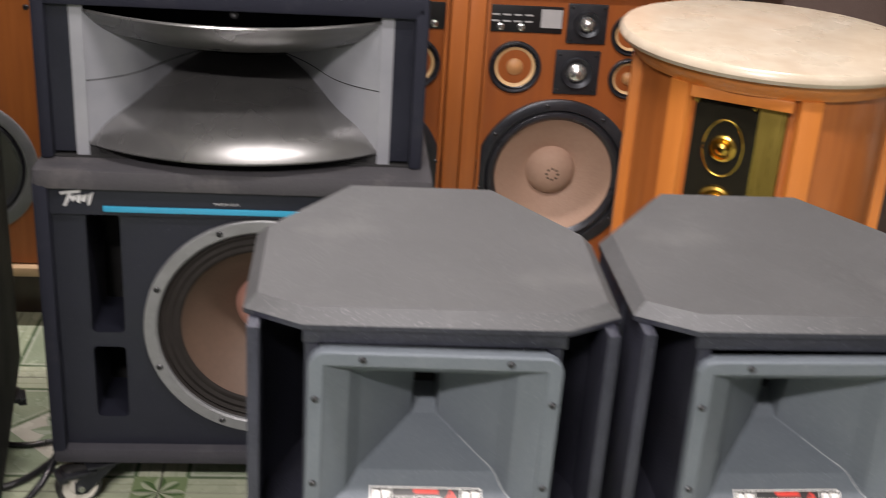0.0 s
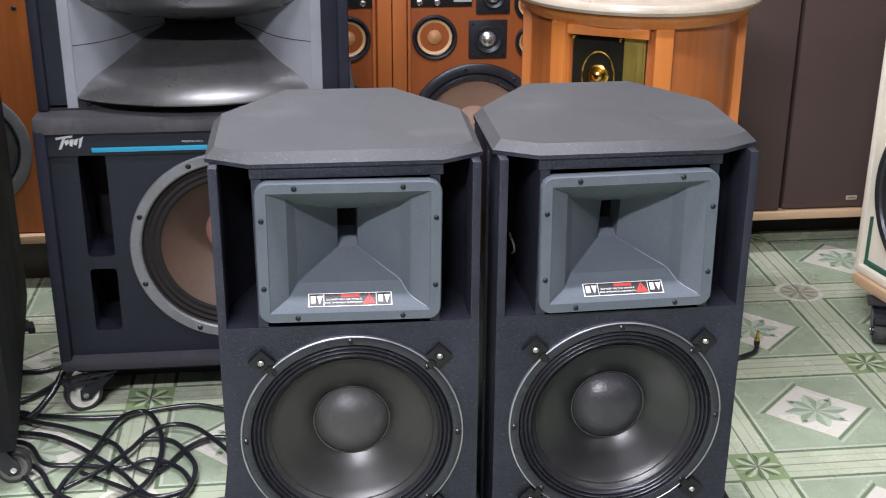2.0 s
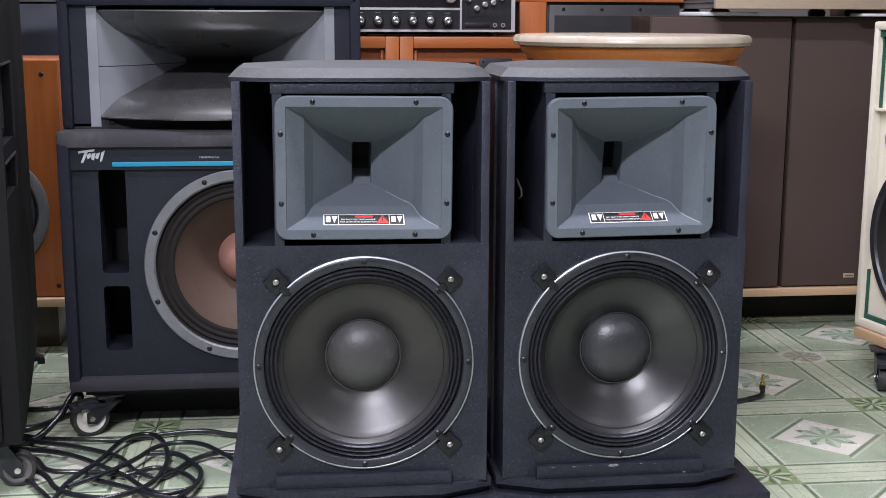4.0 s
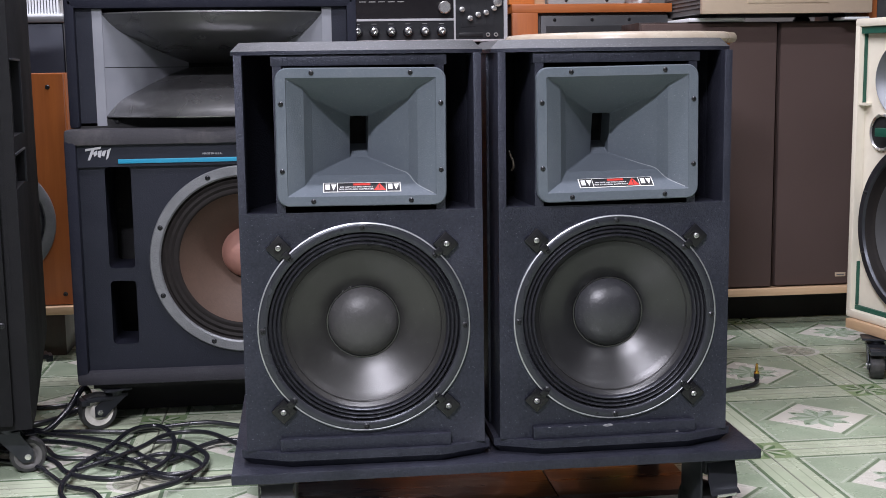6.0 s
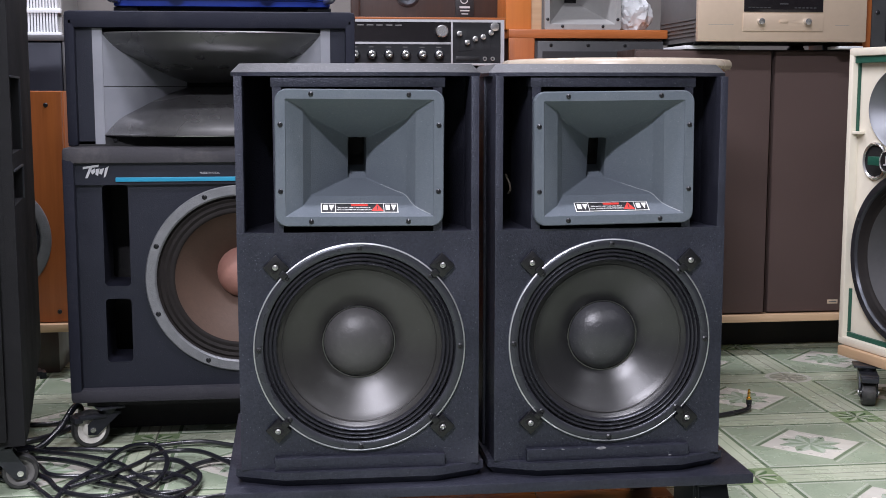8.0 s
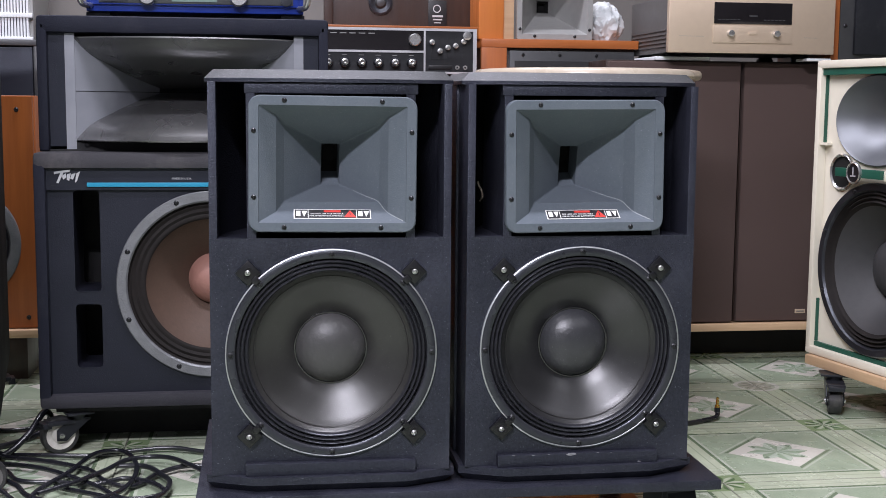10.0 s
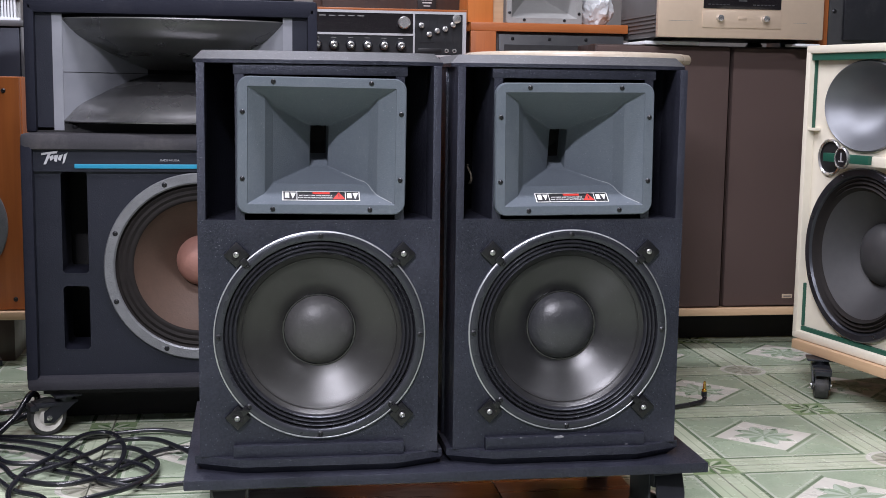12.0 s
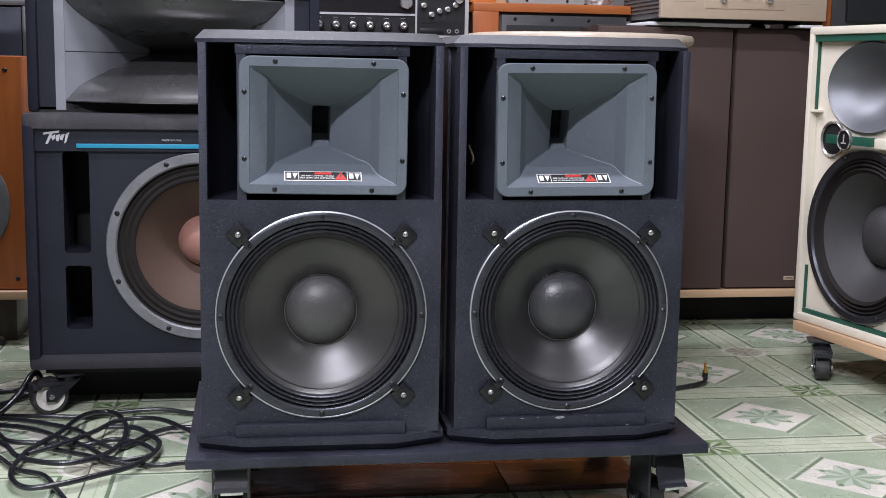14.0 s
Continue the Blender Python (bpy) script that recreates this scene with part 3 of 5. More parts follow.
def stage_speaker(m):
    t = thing("loudspeaker", m, "black textured two-way loudspeaker with grey horn, no grille, on a trolley", "loudspeaker", "pair on the trolley")
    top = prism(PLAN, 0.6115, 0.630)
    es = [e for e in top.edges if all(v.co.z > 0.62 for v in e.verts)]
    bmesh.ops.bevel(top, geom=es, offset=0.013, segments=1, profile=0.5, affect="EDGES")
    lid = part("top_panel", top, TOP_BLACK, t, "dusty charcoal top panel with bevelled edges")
    # dusty paint faces up; edge faces darker, with the shade below the bevel
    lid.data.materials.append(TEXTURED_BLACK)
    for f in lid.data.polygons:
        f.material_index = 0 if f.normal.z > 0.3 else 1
    low = prism([(-0.190, 0.008), (-0.118, -0.022), (0.114, -0.022), (0.190, 0.008)] + PLAN[4:], -0.0063, 0.0178)
    es = [e for e in low.edges if all(v.co.z < 0.01 for v in e.verts)]
    bmesh.ops.bevel(low, geom=es, offset=0.0125, segments=1, profile=0.5, affect="EDGES")
    part("bottom_panel", low, TEXTURED_BLACK, t)
    part("top_batten", boxes((-0.128, 0.130, 0.001, 0.020, 0.5950, 0.6105), bevel=0.0015), TEXTURED_BLACK, t)
    part("bottom_batten", boxes((-0.131, 0.128, -0.012, 0.0, 0.0178, 0.0372), bevel=0.0015), TEXTURED_BLACK, t)
    for s in (-1, 1):
        a, b = sorted((s * 0.1695, s * 0.1812))
        c, d = sorted((s * 0.174, s * 0.1852))
        part("side_panel", boxes((a, b, 0.0, 0.204, 0.0178, 0.6112), (c, d, 0.085, 0.2035, 0.020, 0.611), bevel=0.0004), TEXTURED_BLACK, t)
        pts = [(s * 0.184, 0.2045), (s * 0.089, 0.341), (s * 0.077, 0.333), (s * 0.168, 0.2045)]
        part("angled_panel", prism(pts if s > 0 else pts[::-1], 0.0178, 0.6112), TEXTURED_BLACK, t)
        a, b = sorted((s * 0.112, s * 0.1255))
        part("horn_brace", boxes((a, b, 0.0, 0.03, 0.380, 0.5950)), TEXTURED_BLACK, t)
        pts = [(s * 0.1125, 0.03), (s * 0.124, 0.03), (s * 0.129, 0.150), (s * 0.1125, 0.150)]
        part("horn_cheek", prism(pts if s > 0 else pts[::-1], 0.378, 0.611), TEXTURED_BLACK, t)
        pts = [(s * 0.1695, 0.08), (s * 0.1695, 0.20), (s * 0.120, 0.20)]
        part("corner_block", prism(pts if s > 0 else pts[::-1], 0.378, 0.611), TEXTURED_BLACK, t)
    part("back_panel", boxes((-0.088, 0.088, 0.328, 0.341, 0.0178, 0.6112)), TEXTURED_BLACK, t)
    part("shelf", prism([(-0.169, 0.019), (0.169, 0.019), (0.169, 0.20), (0.08, 0.325), (-0.08, 0.325), (-0.169, 0.20)], 0.362, 0.378), TEXTURED_BLACK, t)
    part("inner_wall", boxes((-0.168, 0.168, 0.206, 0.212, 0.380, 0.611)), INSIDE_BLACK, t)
    part("baffle", holed(-0.1814, 0.1814, 0.0178, 0.380, 0.0, 0.204, 0.146, -0.0008, 0.018), TEXTURED_BLACK, t)
    # horn
    hz = 0.4907
    h = part("horn", loft([(0.1250, 0.1012, 0.018, 0.004), (0.1250, 0.1012, 0.018, -0.0095), (0.1235, 0.0997, 0.017, -0.012), (0.1098, 0.0868, 0.0015, -0.012),
                           (0.1088, 0.0858, 0.001, -0.010), (0.084, 0.0724, 0.0008, 0.010), (0.072, 0.059, 0.0030, 0.030), (0.0145, 0.0325, 0.0020, 0.108, -0.0050), (0.0125, 0.0235, 0.0015, 0.150, 0.0050)], 0.0, 0.0, hz, lean=0.25),
             HORN_GREY, t, "moulded grey exponential horn", smooth=8)
    part("throat", loft([(0.0125, 0.0235, 0.0015, 0.150, 0.0050), (0.012, 0.0145, 0.0118, 0.168, 0.0115)], 0, 0, hz, cap=True, lean=0.25), THROAT, h, "dark horn throat")
    screws(h, [(-0.072, hz + 0.0937), (0.072, hz + 0.0937), (-0.072, hz - 0.0937), (0.072, hz - 0.0937), (-0.1168, hz + 0.049), (0.1168, hz + 0.049), (-0.1168, hz - 0.049), (0.1168, hz - 0.049)], 0.0037, -0.012)
    # thin pale bead: the highlight on the lower right edge, put in as colour
    part("edge_highlight", tube([(0.036, 0.0786, hz - 0.0452), (0.055, 0.0526, hz - 0.0523), (0.0705, 0.0316, hz - 0.0578), (0.0825, 0.0105, hz - 0.0725), (0.1055, -0.0075, hz - 0.0838)], 0.0007, 8, 4), EDGE_GLINT, h, "pale bead for the highlight on the horn's inner edge")
    # warning label on the horn's lower wall
    ang = math.degrees(math.atan2(0.0268, 0.040))
    base = pose(0, 0.0050, hz - 0.07575, ang) @ pose(0, 0, 0.0005) @ Matrix.Diagonal((0.98, 0.84, 1, 1))

    def on_label(x0, x1, y0, y1, h1):
        bm = boxes((x0, x1, y0, y1, 0, h1))
        bmesh.ops.transform(bm, matrix=base, verts=bm.verts)
        return bm
    lab = part("warning_label", on_label(-0.059, 0.059, -0.013, 0.013, 0.0004), WHITE_INK, t, "white-edged warning label with black fields")
    part("field", on_label(-0.0575, -0.0375, -0.0115, 0.0115, 0.0006), BLACK_INK, lab)
    part("field", on_label(-0.0365, 0.0365, -0.0115, 0.0115, 0.0006), BLACK_INK, lab)
    part("field", on_label(0.0375, 0.0575, -0.0115, 0.0115, 0.0006), BLACK_INK, lab)
    for s in (-1, 1):
        c = s * 0.0475
        mark = boxes((c - 0.0078, c - 0.0012, -0.006, 0.008, 0, 0.0009))
        v = [mark.verts.new((x, y, 0.0009)) for x, y in ((c + 0.0006, 0.008), (c + 0.0042, -0.0085), (c + 0.0092, 0.008))]
        mark.faces.new(v)
        bmesh.ops.recalc_face_normals(mark, faces=mark.faces)
        bmesh.ops.transform(mark, matrix=base, verts=mark.verts)
        part("badge_mark", mark, WHITE_INK, lab)
    part("red_heading", on_label(-0.013, 0.013, 0.0045, 0.0100, 0.0009), RED_INK, lab)
    lettering("lettering", "DO NOT USE THIS HANDLE", 0.0040, WHITE_INK, lab, base @ pose(-0.0085, -0.0002, 0.0009))
    lettering("lettering", "FOR OVERHEAD SUSPENSION", 0.0040, WHITE_INK, lab, base @ pose(-0.0085, -0.0062, 0.0009))
    tri = bmesh.new()
    for k, hh in ((1.0, 0.0008),):
        vs = [tri.verts.new((0.0270 + x * k, y * k, hh)) for x, y in ((-0.0095, -0.0095), (0.0095, -0.0095), (0, 0.0105))]
        tri.faces.new(vs)
    bmesh.ops.transform(tri, matrix=base, verts=tri.verts)
    part("warning_triangle", tri, RED_INK, lab, "red warning triangle", smooth=0)
    ex = boxes((0.0263, 0.0277, -0.0035, 0.0050, 0, 0.0010), (0.0263, 0.0277, -0.0065, -0.0050, 0, 0.0010))
    bmesh.ops.transform(ex, matrix=base, verts=ex.verts)
    part("exclamation_mark", ex, BLACK_INK, lab)
    # woofer
    pleats = [(0.1455, -0.0045), (0.1445, 0.001)]
    for i in range(3):
        r = 0.1436 - i * 0.0062
        pleats += [(r, 0.002), (r - 0.0010, -0.0025), (r - 0.0030, -0.0042), (r - 0.0050, -0.0025), (r - 0.0061, 0.002)]
    pleats += [(0.1248, 0.003)]
    w = driver(t, 0, 0, 0.204, [
        ("frame", [(0.1585, 0.001), (0.1585, -0.0050), (0.1560, -0.0068), (0.1480, -0.0068), (0.1455, -0.0050), (0.1455, 0.012)], FRAME_METAL, ""),
        ("rim", [(0.1600, 0.0), (0.1600, -0.0058), (0.1584, -0.0066), (0.1578, -0.0060), (0.1580, -0.003)], BRIGHT_EDGE, "bare bright rim"),
        ("surround", pleats, PLEAT, "pleated black surround"),
        ("cone", [(0.1255, 0.002), (0.1240, 0.0050), (0.105, 0.0165), (0.080, 0.0305), (0.0535, 0.0455), (0.050, 0.050)], CONE, "black coated paper cone"),
        ("glue_line", [(0.0572, 0.0436), (0.0567, 0.0422), (0.0554, 0.0418), (0.0538, 0.0424), (0.0530, 0.0436)], GLUE, "glossy black glue line"),
        ("coating_edge", [(0.1176, 0.0085), (0.1172, 0.0079), (0.1166, 0.0082), (0.1163, 0.0100)], CONE, ""),
        ("dust_cap", [(0.0545, 0.046), (0.0535, 0.0415), (0.048, 0.0335), (0.040, 0.0265), (0.030, 0.0210), (0.018, 0.0172), (0.008, 0.0160), (0, 0.0158)], CAP, "grey domed dust cap"),
    ], "woofer", "twelve inch black woofer with bright-edged frame", 96)
    ring = 0.1522
    screws(w, [(ring * math.cos(radians(a)), 0.204 + ring * math.sin(radians(a))) for a in (0, 45, 90, 135, 180, 225, 270, 315)], 0.0046, -0.0066)
    for sx in (-1, 1):
        for sz in (-1, 1):
            cl = boxes((-0.0138, 0.0138, -0.0085, 0.0, -0.0138, 0.0138), (-0.0055, 0.0055, -0.0112, -0.004, -0.0215, -0.010), bevel=0.0018)
            rot = pose(sx * 0.1245, 0, 0.204 + sz * 0.1245, 0, 0, 0) @ pose(0, 0, 0, 0, {(1, 1): 45, (-1, 1): -45, (1, -1): 135, (-1, -1): -135}[(sx, sz)], 0)
            bmesh.ops.transform(cl, matrix=rot, verts=cl.verts)
            c = part("grille_clamp", cl, CLAMP, t, "black clamp with zinc screw")
            slot = lathe([(0.0094, -0.0084), (0.0088, -0.0096), (0.0074, -0.0092), (0.0070, -0.0087), (0.0, -0.0086)], 24, 0, 0, 0, "y", None, 0.62)
            bmesh.ops.transform(slot, matrix=rot @ pose(0, 0, 0.0005, 0, 70, 0), verts=slot.verts)
            part("slot", slot, THROAT, c)
            screws(c, [(sx * 0.1252, 0.204 + sz * 0.1252)], 0.0042, -0.0100, STEEL, "clamp_screw")
    return t


SPEAKER = stage_speaker(pose(0.1003, 1.0406, 0.163, 0, 0, -0.65))
SECOND = copy_thing(SPEAKER, pose(0.4884, 1.0454, 0.163, 0, 0, 0.63))
# the horns sit a little askew in their openings
for owner, dx, dz, turn in ((SPEAKER, 0.0020, 0.0, 0.45), (SECOND, 0.0006, -0.0026, -0.6)):
    for ob in owner.children:
        if ob.name.split(".")[0] in ("horn", "warning_label"):
            ob.matrix_basis = pose(dx, 0, 0.4907 + dz, 0, turn) @ pose(0, 0, -0.4907)
for ob in SECOND.children_recursive:
    for base_name, mat in (("dust_cap", CAP_DARK), ("cone", CONE_DARK)):
        if ob.name.split(".")[0] == base_name:
            ob.data = ob.data.copy()
            ob.data.materials[0] = mat
            tagged(ob, "darker glossy " + base_name.replace("_", " "))

g = random.Random(4)
for wx, wz, wr in ((-0.012, 0.0355, 0.0062), (-0.106, 0.0362, 0.0018), (-0.074, 0.0355, 0.0022), (-0.049, 0.0365, 0.0014), (0.052, 0.0358, 0.0012), (0.098, 0.0195, 0.0022), (0.030, 0.0362, 0.0013)):
    bm = lathe([(1.0, 0.0), (0.8, -0.0004), (0, -0.0005)], 11, 0, 0, 0)
    for v in bm.verts:
        k = g.uniform(0.65, 1.1)
        v.co = (wx + v.co.x * wr * k * 1.5, -0.0120 + v.co.y * 0.6, wz + v.co.z * wr * k * 0.45)
    part("worn_spot", bm, WORN, SECOND, "chipped pale spot in the paint")

trolley = thing("trolley", pose(0, 0, 0), "low black wooden trolley board on casters", "trolley")
part("board", boxes((-0.105, 0.714, 1.005, 1.475, 0.1405, 0.1565), bevel=0.002), TEXTURED_BLACK, trolley)
for cx, cy, tu, pd in ((-0.040, 1.078, 2, PEDAL_GREY), (0.655, 1.078, 10, BLACK_PLASTIC), (-0.03, 1.42, 30, None), (0.65, 1.42, -25, None)):
    caster(trolley, cx, cy, 0.1405, 0.036, tu, BLACK_PLASTIC, 0.036, pd, 0.72 if cx < 0 else 1.0)
# added planks: dark red-brown stands for the floor in the trolley's shadow
shade_planks = thing("trolley_shade_board", pose(0.3, 1.32, 0), "dark reddish-brown planks added for the shaded floor under the trolley", "board")
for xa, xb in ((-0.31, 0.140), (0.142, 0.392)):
    part("plank", boxes((xa, xb, -0.075, 0.072, 0.0, 0.010), bevel=0.001), SHADE_BOARD, shade_planks)


# ---- the carpeted cabinets behind ----
def bass_cabinet():
    x0, x1, y0, z0, z1 = -0.468, 0.155, 1.800, 0.100, 0.638
    t = thing("bass_cabinet", pose(-0.156, 1.8, 0), "black carpeted bass cabinet with brown-coned woofer, on white-wheeled casters", "loudspeaker")
    o = (0.156, -1.8)

    def bx(*rows, bevel=0.0):
        return boxes(*[(a + o[0], b + o[0], c + o[1], d + o[1], e, f) for a, b, c, d, e, f in rows], bevel=bevel)
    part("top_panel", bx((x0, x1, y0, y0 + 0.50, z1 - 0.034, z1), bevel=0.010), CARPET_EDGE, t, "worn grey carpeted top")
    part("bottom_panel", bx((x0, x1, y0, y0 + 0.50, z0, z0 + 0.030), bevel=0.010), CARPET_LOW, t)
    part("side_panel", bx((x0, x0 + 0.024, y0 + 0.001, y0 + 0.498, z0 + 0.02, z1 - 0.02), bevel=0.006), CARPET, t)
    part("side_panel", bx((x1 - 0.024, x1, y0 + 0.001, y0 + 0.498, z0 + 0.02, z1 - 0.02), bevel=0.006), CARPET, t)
    part("back_panel", bx((x0 + 0.02, x1 - 0.02, y0 + 0.46, y0 + 0.48, z0 + 0.03, z1 - 0.034)), CARPET, t)
    yb = y0 + 0.020
    part("header", bx((x0 + 0.024, x1 - 0.024, yb - 0.008, yb + 0.012, 0.560, z1 - 0.034)), BAFFLE, t)
    wx, wz = -0.110, 0.359
    b = holed(-0.338, x1 - 0.024, z0 + 0.030, 0.560, wx, wz, 0.178, yb, yb + 0.018)
    for r in ((x0 + 0.024, -0.393, yb, yb + 0.018, z0 + 0.030, 0.560), (-0.393, -0.338, yb, yb + 0.018, z0 + 0.030, 0.184), (-0.393, -0.338, yb, yb + 0.018, 0.321, 0.346)):
        box(b, *r)
    bmesh.ops.translate(b, verts=b.verts, vec=(o[0], o[1], 0))
    part("baffle", b, BAFFLE, t, "black baffle with two tall ports")
    for za, zb in ((0.184, 0.321), (0.346, 0.560)):
        cx, hz = -0.3655 + o[0], (zb - za) / 2
        part("port", loft([(0.0285, hz + 0.001, 0.003, -0.0005), (0.0265, hz - 0.001, 0.008, -0.0005), (0.0265, hz - 0.001, 0.008, 0.13)], cx, yb + o[1], (za + zb) / 2), BAFFLE, t)
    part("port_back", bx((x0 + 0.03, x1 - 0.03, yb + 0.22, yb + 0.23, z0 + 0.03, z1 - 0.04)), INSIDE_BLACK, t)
    part("blue_strip", bx((-0.362, 0.12, yb - 0.0115, yb - 0.007, 0.5665, 0.5755), bevel=0.001), BLUE_STRIP, t, "bright blue strip")
    lg = bmesh.new()
    k = [(-0.434, 0.600), (-0.392, 0.606), (-0.395, 0.5995), (-0.410, 0.598), (-0.423, 0.571), (-0.429, 0.571), (-0.418, 0.597), (-0.434, 0.594)]
    bmesh.ops.recalc_face_normals(lg, faces=[lg.faces.new([lg.verts.new((x + o[0], yb + o[1] - 0.0105, z)) for x, z in k])])
    for q in ([(-0.414, 0.590), (-0.404, 0.596), (-0.403, 0.586), (-0.411, 0.580)], [(-0.401, 0.594), (-0.391, 0.596), (-0.396, 0.577), (-0.402, 0.580)], [(-0.389, 0.594), (-0.379, 0.597), (-0.386, 0.580), (-0.393, 0.583)], [(-0.377, 0.596), (-0.367, 0.602), (-0.376, 0.576), (-0.381, 0.572)]):
        lg.faces.new([lg.verts.new((x + o[0], yb + o[1] - 0.0105, z)) for x, z in q])
    bmesh.ops.transform(lg, matrix=Matrix.Translation((-0.402 + o[0], 0, 0.589)) @ Matrix.Diagonal((0.78, 1, 0.80, 1)) @ Matrix.Translation((0.402 - o[0], 0, -0.589)), verts=lg.verts)
    r = bmesh.ops.extrude_face_region(lg, geom=list(lg.faces))
    bmesh.ops.translate(lg, verts=[v for v in r["geom"] if isinstance(v, bmesh.types.BMVert)], vec=(0, 0.002, 0))
    bmesh.ops.recalc_face_normals(lg, faces=lg.faces)
    part("badge", lg, LOGO, t, "silver angular badge", smooth=0)
    lettering("lettering", "MADE IN U.S.A.", 0.0060, LOGO, t, pose(-0.170 + o[0], yb + o[1] - 0.0084, 0.5835, 90), "small pale lettering")
    sur = [(0.176, -0.001), (0.172, 0.004), (0.168, 0.001), (0.162, 0.004), (0.156, 0.0015), (0.150, 0.0045), (0.144, 0.003), (0.141, 0.004), (0.138, 0.007)]
    w = driver(t, wx + o[0], yb + o[1], wz, [
        ("frame", [(0.1985, 0.0), (0.1985, -0.007), (0.1965, -0.009), (0.1790, -0.009), (0.1755, -0.006), (0.1755, 0.02)], CAST_RING, ""),
        ("surround", sur, SURROUND, "black pleated surround"),
        ("cone", [(0.1385, 0.006), (0.1365, 0.010), (0.11, 0.036), (0.075, 0.074), (0.052, 0.098)], BROWN_CONE, "brown paper cone"),
        ("dust_cap", [(0.056, 0.096), (0.053, 0.084), (0.044, 0.069), (0.030, 0.058), (0.014, 0.053), (0, 0.052)], PINK_CAP, "faded pink dust cap"),
    ], "woofer", "fifteen inch woofer with cast grey ring", 96)
    screws(w, [(wx + o[0] + 0.188 * math.cos(radians(a)), wz + 0.188 * math.sin(radians(a))) for a in (22.5, 67.5, 112.5, 157.5, 202.5, 247.5, 292.5, 337.5)], 0.0055, yb + o[1] - 0.0085)
    # added block: stands for the deep shade under the cabinet, stops light from behind
    part("shade_block", bx((-0.430, 0.035, 1.972, 1.972 + 0.05, 0.001, 0.0895)), INSIDE_BLACK, t, "near-black block added for the shade under the cabinet")
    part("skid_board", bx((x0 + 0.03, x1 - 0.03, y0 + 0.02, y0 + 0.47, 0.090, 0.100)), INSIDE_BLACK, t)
    for cx, cy, tu in ((-0.400, 1.845, 115), (0.09, 1.86, 60), (-0.40, 2.24, 100), (0.09, 2.24, 80)):
        caster(t, cx + o[0], cy + o[1], 0.0895, 0.040, tu, WHEEL_WHITE, 0.022, True)
    return t


def horn_cabinet():
    x0, x1, y0, z0, z1 = -0.462, 0.138, 1.846, 0.6385, 0.918
    xc, yb = -0.161, 1.862
    t = thing("horn_cabinet", pose(xc, y0, z0), "black carpeted cabinet with wide grey horn, on the bass cabinet", "loudspeaker")
    o = Vector((-xc, -y0, -z0))

    def bx(*rows, bevel=0.0):
        return boxes(*[(a + o.x, b + o.x, c + o.y, d + o.y, e + o.z, f + o.z) for a, b, c, d, e, f in rows], bevel=bevel)
    part("top_panel", bx((x0, x1, y0, y0 + 0.44, z1 - 0.036, z1), bevel=0.010), CARPET, t)
    part("bottom_panel", bx((x0, x1, y0 + 0.012, y0 + 0.44, z0, z0 + 0.004)), INSIDE_BLACK, t)
    part("side_panel", bx((x0, x0 + 0.022, y0, y0 + 0.438, z0, z1 - 0.012), bevel=0.008), CARPET, t)
    part("side_panel", bx((x1 - 0.022, x1, y0, y0 + 0.438, z0, z1 - 0.012), bevel=0.008), CARPET, t)
    part("back_panel", bx((x0 + 0.02, x1 - 0.02, y0 + 0.42, y0 + 0.435, z0 + 0.01, z1 - 0.036)), CARPET, t)
    part("cheek", bx((x0 + 0.022, -0.405, yb - 0.002, yb + 0.014, z0 + 0.01, z1 - 0.036)), BAFFLE, t)
    part("cheek", bx((0.083, x1 - 0.022, yb - 0.002, yb + 0.014, z0 + 0.01, z1 - 0.036)), BAFFLE, t)
    # radial horn: walls turned about an upright line through the throat
    depth, zc, lipz, half = 0.30, 0.767, 0.104, 0.226
    ay = yb + depth
    amax = math.atan2(half, depth)
    rl = math.hypot(half, depth)
    horn = None
    n, k, r0 = 40, 28, 0.115
    prof = [(r0 + (rl - r0) * j / k) for j in range(k + 1)]

    def height(r):
        u = (r - r0) / (rl - r0)
        return 0.005 + (lipz - 0.005) * (0.62 * u + 0.20 * max(0.0, (u - 0.5) / 0.5) ** 2 + 0.18 * max(0.0, (u - 0.82) / 0.18) ** 2)
    for s, nm, lab in ((-1, "lower_lip", "grey lower horn lip, bowed forward"), (1, "upper_lip", "grey upper horn lip, bowed forward")):
        bm = bmesh.new()
        rows = []
        full = [(r, s * height(r)) for r in prof] + [(rl + 0.002, s * (lipz + 0.0012)), (rl + 0.001, s * (lipz + 0.0035))] + [(r - 0.003, s * (height(r) + 0.004)) for r in prof[::-1]]
        for r, h in full:
            rows.append([bm.verts.new((o.x + xc + r * math.sin(-amax + 2 * amax * i / n), o.y + ay - r * math.cos(-amax + 2 * amax * i / n), o.z + zc + h)) for i in range(n + 1)])
        for a, b in zip(rows, rows[1:]):
            for i in range(n):
                bm.faces.new((a[i], a[i + 1], b[i + 1], b[i]))
        bmesh.ops.recalc_face_normals(bm, faces=bm.faces)
        part(nm, bm, SILVER_HORN, t, lab)
    for s in (-1, 1):
        bm = bmesh.new()
        rows = []
        for r in prof:
            u = (r - r0) / (rl - r0)
            x, y = xc + s * (r * math.sin(amax) - 0.25 * u ** 3 * (1 - u)), ay - r * math.cos(amax)
            rows.append([bm.verts.new((x + o.x, y + o.y, zc + h + o.z)) for h in (-height(r), -height(r) * 0.02, height(r) * 0.02, height(r))])
        for a, b in zip(rows, rows[1:]):
            for i in range(3):
                bm.faces.new((a[i], a[i + 1], b[i + 1], b[i]))
        bmesh.ops.recalc_face_normals(bm, faces=bm.faces)
        part("horn_side", bm, SILVER_FLANGE, t)
